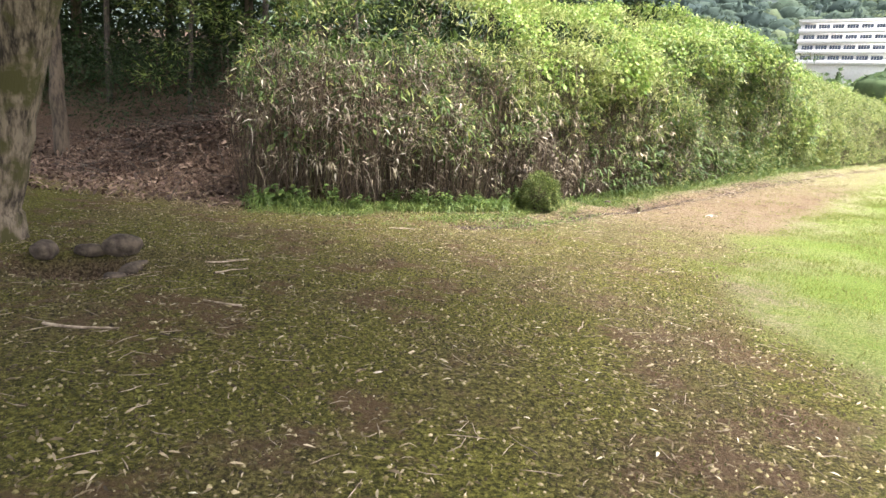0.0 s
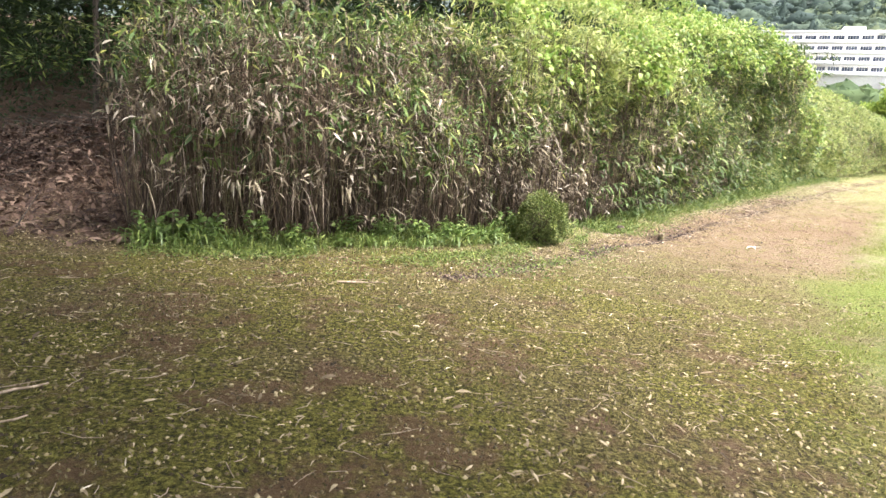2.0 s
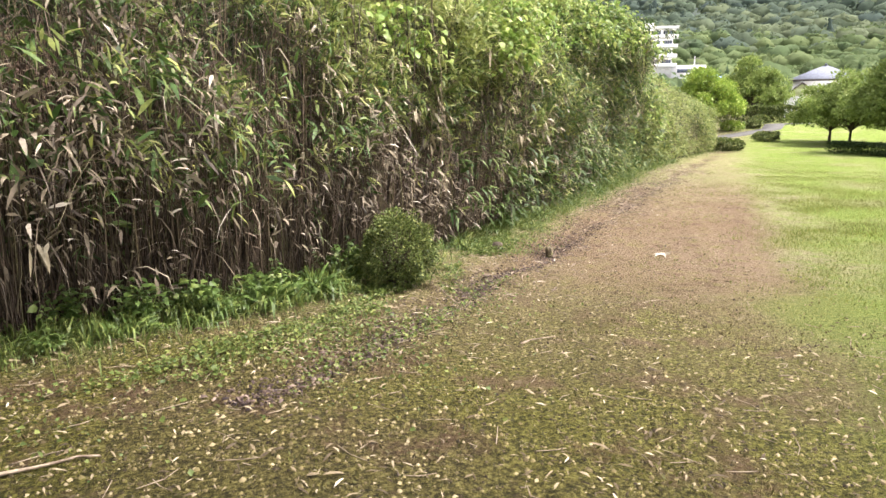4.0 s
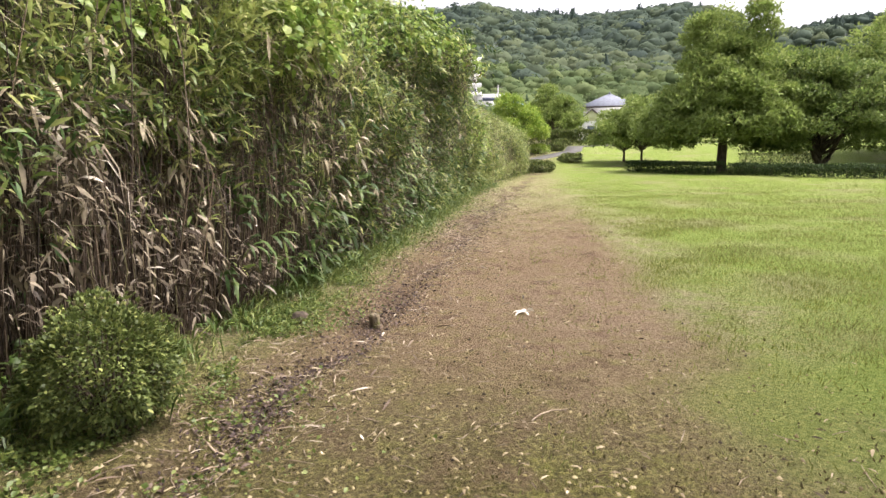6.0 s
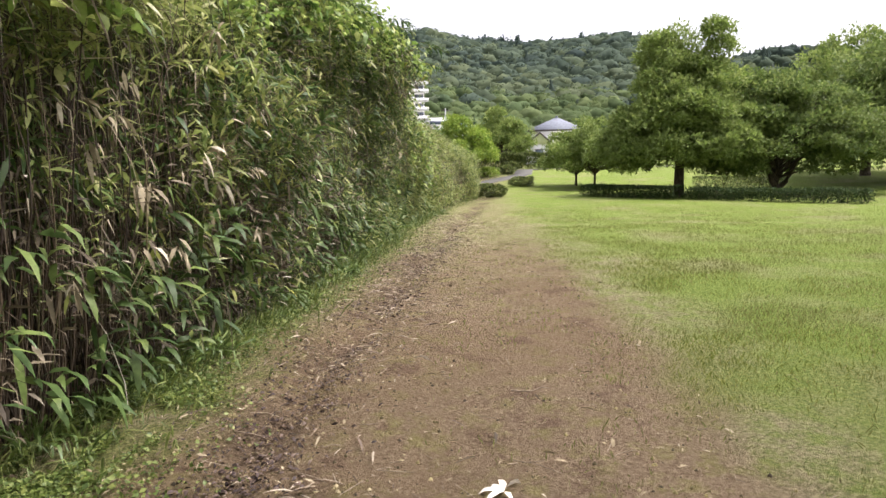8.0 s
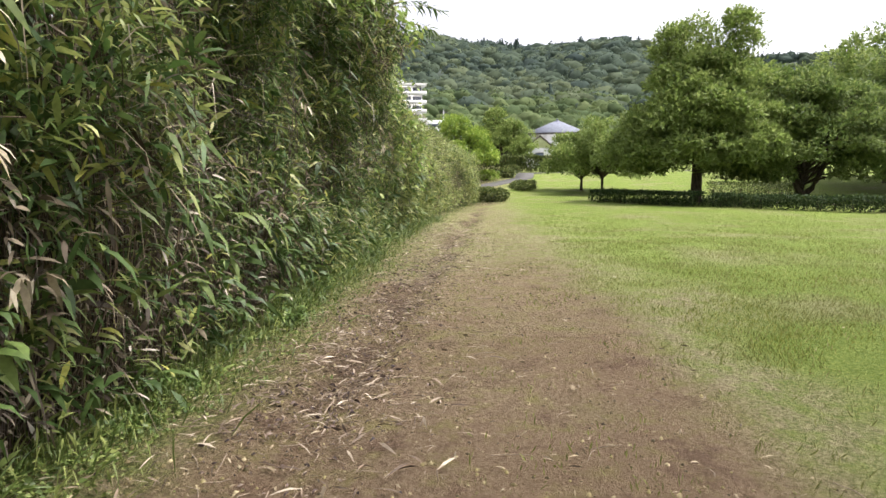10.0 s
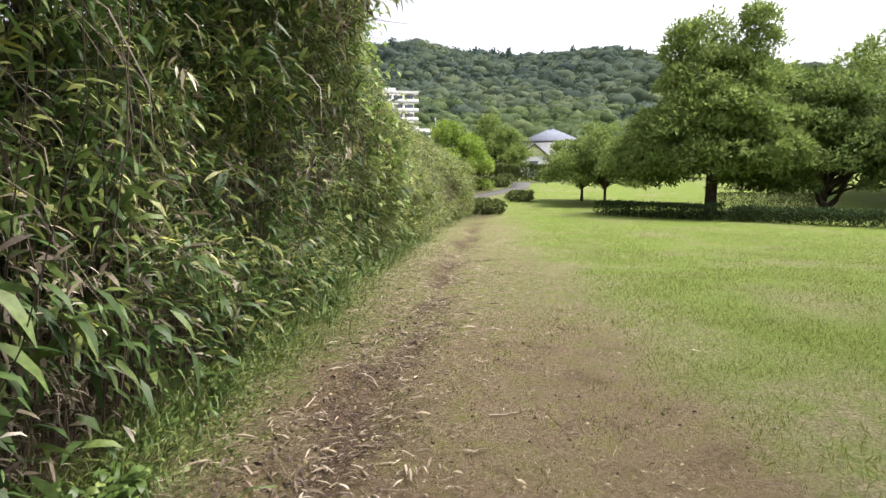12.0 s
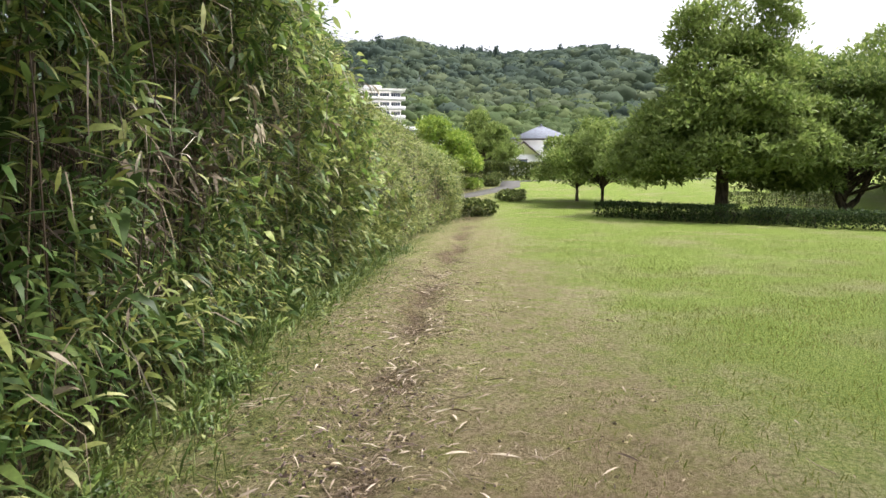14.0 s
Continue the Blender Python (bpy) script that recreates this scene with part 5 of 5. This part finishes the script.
def house():
    """Two-storey white house with hipped grey roofs and dark gable boards."""
    h = tagged(new("house"), "white house with hipped grey tile roofs", "house")
    x, y = 85.4, 77.6
    h.matrix_world = pose(x, y, float(height_at(x, y)), 0, 0, 40 + 180)

    def hip(x0, y0, x1, y1, z, rise, eave=0.6):
        a, b2, c, d = x0 - eave, y0 - eave, x1 + eave, y1 + eave
        m = (b2 + d) / 2
        k = min((d - b2) / 2, (c - a) / 2 - 0.2)
        v = np.array([(a, b2, z), (c, b2, z), (c, d, z), (a, d, z), (a + k, m, z + rise), (c - k, m, z + rise),
                      (a, b2, z - 0.2), (c, b2, z - 0.2), (c, d, z - 0.2), (a, d, z - 0.2)], float)
        return v, [np.array([(0, 1, 5, 4), (2, 3, 4, 5), (0, 6, 7, 1), (1, 7, 8, 2), (2, 8, 9, 3), (3, 9, 6, 0), (6, 9, 8, 7)]), np.array([(1, 2, 5), (3, 0, 4)])]
    solid("wall", [box(-4.5, -4, -1, 4.5, 4, 5.4)], WHITE_WALL, h)
    solid("roof", [hip(-4.5, -4, 4.5, 4, 5.4, 2.3)], ROOF_TILE, h)
    solid("ridge_tile", [box(-1.2, -0.15, 7.62, 1.2, 0.15, 7.85)], ROOF_TILE, h)
    # gabled wing with dark bargeboards
    solid("wing_wall", [box(4.5, -4.6, -1, 7.2, -0.4, 2.9)], WHITE_WALL, h)
    solid("gable", [(np.array([(7.2, -4.6, 2.9), (7.2, -0.4, 2.9), (7.2, -2.5, 4.7), (4.5, -4.6, 2.9), (4.5, -0.4, 2.9), (4.5, -2.5, 4.7)], float), [np.array([(0, 1, 2), (5, 4, 3)]), np.array([(0, 3, 4, 1)])])], WHITE_WALL, h)
    for sy in (-1, 1):
        y0, y1 = -2.5 + sy * 2.7, -2.5
        v = np.array([(4.4, y0, 2.6), (7.6, y0, 2.6), (7.6, y1, 4.9), (4.4, y1, 4.9), (4.4, y0, 2.42), (7.6, y0, 2.42), (7.6, y1, 4.72), (4.4, y1, 4.72)], float)
        f = np.array([(0, 1, 2, 3), (7, 6, 5, 4), (0, 4, 5, 1), (3, 2, 6, 7), (1, 5, 6, 2), (0, 3, 7, 4)])
        solid("wing_roof", [(v, [f])], ROOF_TILE, h)
        v = np.array([(7.6, y0, 2.3), (7.7, y0, 2.3), (7.7, y1, 4.6), (7.6, y1, 4.6), (7.6, y0, 2.62), (7.7, y0, 2.62), (7.7, y1, 4.92), (7.6, y1, 4.92)], float)
        solid("bargeboard", [(v, [f[:, ::-1]])], TIMBER, h)
    for wy, wz in ((0.5, 3.6), (2.4, 3.6), (0.5, 0.9), (2.4, 0.9), (-3.2, 1.0)):
        wx = 4.5 if wy > 0 else 7.2
        w = solid("window", [box(wx - 0.05, wy, wz, wx + 0.06, wy + 1.3, wz + 1.1)], GLASS_DARK, h)
        solid("sill", [box(wx - 0.03, wy - 0.08, wz - 0.08, wx + 0.1, wy + 1.38, wz)], TIMBER, w)
        solid("lintel", [box(wx - 0.03, wy - 0.08, wz + 1.1, wx + 0.1, wy + 1.38, wz + 1.18)], TIMBER, w)
    solid("eave_board", [box(5.0, -4.6, 5.12, 5.12, 4.6, 5.4)], TIMBER, h)
    return h


house()


def small_house(x, y, turn, wall, roof, label, lift=0.0):
    h = tagged(new("house"), label, "house")
    h.matrix_world = pose(x, y, float(height_at(x, y)) + lift, 0, 0, turn)
    solid("wall", [box(-4, -3, -4, 4, 3, 3.0)], wall, h)
    v = np.array([(-4.5, -3.6, 2.9), (4.5, -3.6, 2.9), (4.5, 3.6, 2.9), (-4.5, 3.6, 2.9), (-4.5, 0, 4.8), (4.5, 0, 4.8), (-4.5, -3.6, 2.7), (4.5, -3.6, 2.7), (4.5, 3.6, 2.7), (-4.5, 3.6, 2.7)], float)
    solid("roof", [(v, [np.array([(0, 1, 5, 4), (2, 3, 4, 5), (0, 6, 7, 1), (2, 8, 9, 3), (6, 9, 8, 7)])])], roof, h)
    solid("window", [box(-2, -3.08, 0.8, 0, -2.94, 2.0)], GLASS_DARK, h)


small_house(87, 104, 40, WHITE_WALL, BLUE_ROOF, "small house with a bright blue roof", 3.0)


def utility_pole(x, y, h):
    p = tagged(new("utility_pole"), "grey concrete utility pole with cross arms", "pole")
    p.location = (x, y, float(height_at(x, y)))
    solid("pole", [tube_path([(0, 0, -0.5), (0, 0, h)], [0.2, 0.12], 8)], WHITE_WALL, p)
    for z in (h - 0.5, h - 1.4):
        solid("cross_arm", [box(-1.2, -0.06, z, 1.2, 0.06, z + 0.14)], TIMBER, p)


utility_pole(89, 112, 11.5)


# ---------- wooded hills ----------
def hill_height(az, dist):
    """Height of the land at an azimuth (degrees from y to x) and distance."""
    a = [-60, 0, 20, 30, 37, 43, 49, 54, 57.5, 61, 66, 72, 80, 95, 120]
    near = np.interp(az, a, [112, 112, 110, 114, 123, 112, 110, 108, 100, 66, 20, 0, 0, 0, 0])
    far = np.interp(az, a, [0, 0, 0, 0, 0, 0, 60, 110, 160, 170, 176, 168, 178, 150, 90])
    h1 = near * smooth(150, 580, dist) * (1 - 0.3 * smooth(600, 900, dist))
    h2 = far * smooth(620, 1150, dist)
    return np.maximum(h1, h2)


def build_hills():
    az, ds = np.linspace(-50, 120, 130), np.linspace(200, 1500, 60)
    A, Dd = np.meshgrid(az, ds)
    X, Y = np.sin(np.radians(A)) * Dd, np.cos(np.radians(A)) * Dd
    Z = hill_height(A, Dd) + 5 * vnoise(X, Y, 70, 71) * smooth(230, 400, Dd) - 6
    i = np.arange(129)[None, :] + (np.arange(59) * 130)[:, None]
    f = np.stack([i, i + 1, i + 131, i + 130], -1).reshape(-1, 4)
    me = mesh_of("hillside", np.stack([X, Y, Z], -1).reshape(-1, 3), [f], True)
    # ground colour lightened and blued for haze between the crowns
    me.materials.append(plain_material("hazed_hill_ground", (0.045, 0.062, 0.055), (0.06, 0.08, 0.062), 0.05, 0.95, 0.0))
    tagged(new("hillside", me), "wooded hillside behind the town", "hill", kind="structure")
    # crowns: lumpy domes with leaf clumps lying on them
    bm = bmesh.new()
    bmesh.ops.create_icosphere(bm, subdivisions=2, radius=1.0)
    bv = np.array([v.co[:] for v in bm.verts])
    bf = np.array([[v.index for v in fc.verts] for fc in bm.faces])
    bm.free()

    def crowns(az, ds, size, lift, name, label, mat):
        n = len(az)
        X, Y = np.sin(np.radians(az)) * ds, np.cos(np.radians(az)) * ds
        Z = hill_height(az, ds) + 5 * vnoise(X, Y, 70, 71) * smooth(230, 400, ds) - 6 + lift
        Z = np.maximum(Z, height_at(X, Y) + size * 0.6)
        tone = np.clip(0.5 + 0.38 * vnoise(X, Y, 60, 73) + 0.24 * rng.normal(0, 1, n), 0, 1)
        pointed = (tone < 0.3) & (rng.uniform(0, 1, n) < 0.5)
        sc = np.stack([np.where(pointed, 0.62, 1.0), np.where(pointed, 0.62, 1.0), np.where(pointed, 1.2, rng.uniform(0.55, 0.9, n))], -1) * size[:, None]
        jit = 1 + 0.24 * rng.uniform(-1, 1, (n, len(bv), 1))
        V = bv[None] * jit
        V[..., :2] *= np.where(pointed[:, None], np.clip(0.75 - 0.6 * V[..., 2], 0.1, 1.2), 1.0)[..., None]
        C = np.stack([X, Y, Z], -1)
        V = V * sc[:, None] * 0.92 + C[:, None]
        F = bf[None] + (np.arange(n) * len(bv))[:, None, None]
        k = 30
        d = rand_dirs(n * k)
        d[:, 2] = np.abs(d[:, 2]) * 1.1 - 0.3
        d = unit(d)
        base = d * rng.uniform(0.88, 1.04, (n * k, 1))
        base[:, :2] *= np.where(np.repeat(pointed, k), np.clip(0.75 - 0.6 * base[:, 2], 0.1, 1.2), 1.0)[:, None]
        P = np.repeat(C, k, 0) + base * np.repeat(sc, k, 0)
        ln = np.repeat(size, k) * rng.uniform(0.14, 0.34, n * k)
        side = unit(np.cross(d, rng.normal(0, 1, d.shape)))
        fl = flake_shapes(P, side + d * rng.uniform(0.0, 0.9, (n * k, 1)), ln, ln * 0.7)
        ob = solid(name, [(V.reshape(-1, 3), [F.reshape(-1, 3)]), fl], mat, smooth=False)
        shade = np.concatenate([np.repeat(tone, len(bv)), np.repeat(tone, k * 4)]).astype(np.float32)
        ob.data.attributes.new("tone", "FLOAT", "POINT").data.foreach_set("value", shade)
        tagged(ob, label, "woods", kind="stuff")

    n = 4200
    crowns(rng.uniform(6, 68, n), rng.uniform(310, 640, n), 4.2 + 5.0 * rng.uniform(0, 1, n) ** 2, -0.5, "hill_woods", "dense dark mixed woods covering the hill, tinted for haze", HAZED_WOOD)
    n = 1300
    crowns(rng.uniform(50, 112, n), rng.uniform(780, 1180, n), rng.uniform(8, 13, n), 4.0, "distant_hill_woods", "hazy wooded ridge in the distance", HAZED_WOOD)
    n = 520
    crowns(rng.uniform(8, 66, n), rng.uniform(255, 330, n), rng.uniform(3.8, 7.0, n), 2.0, "slope_trees", "rounded lighter green trees at the hill foot", SLOPE_WOOD)
    n = 230
    crowns(rng.uniform(18, 75, n), rng.uniform(130, 215, n), rng.uniform(3.5, 6.5, n), 3.0, "valley_trees", "rounded green trees in the valley", SLOPE_WOOD)


build_hills()
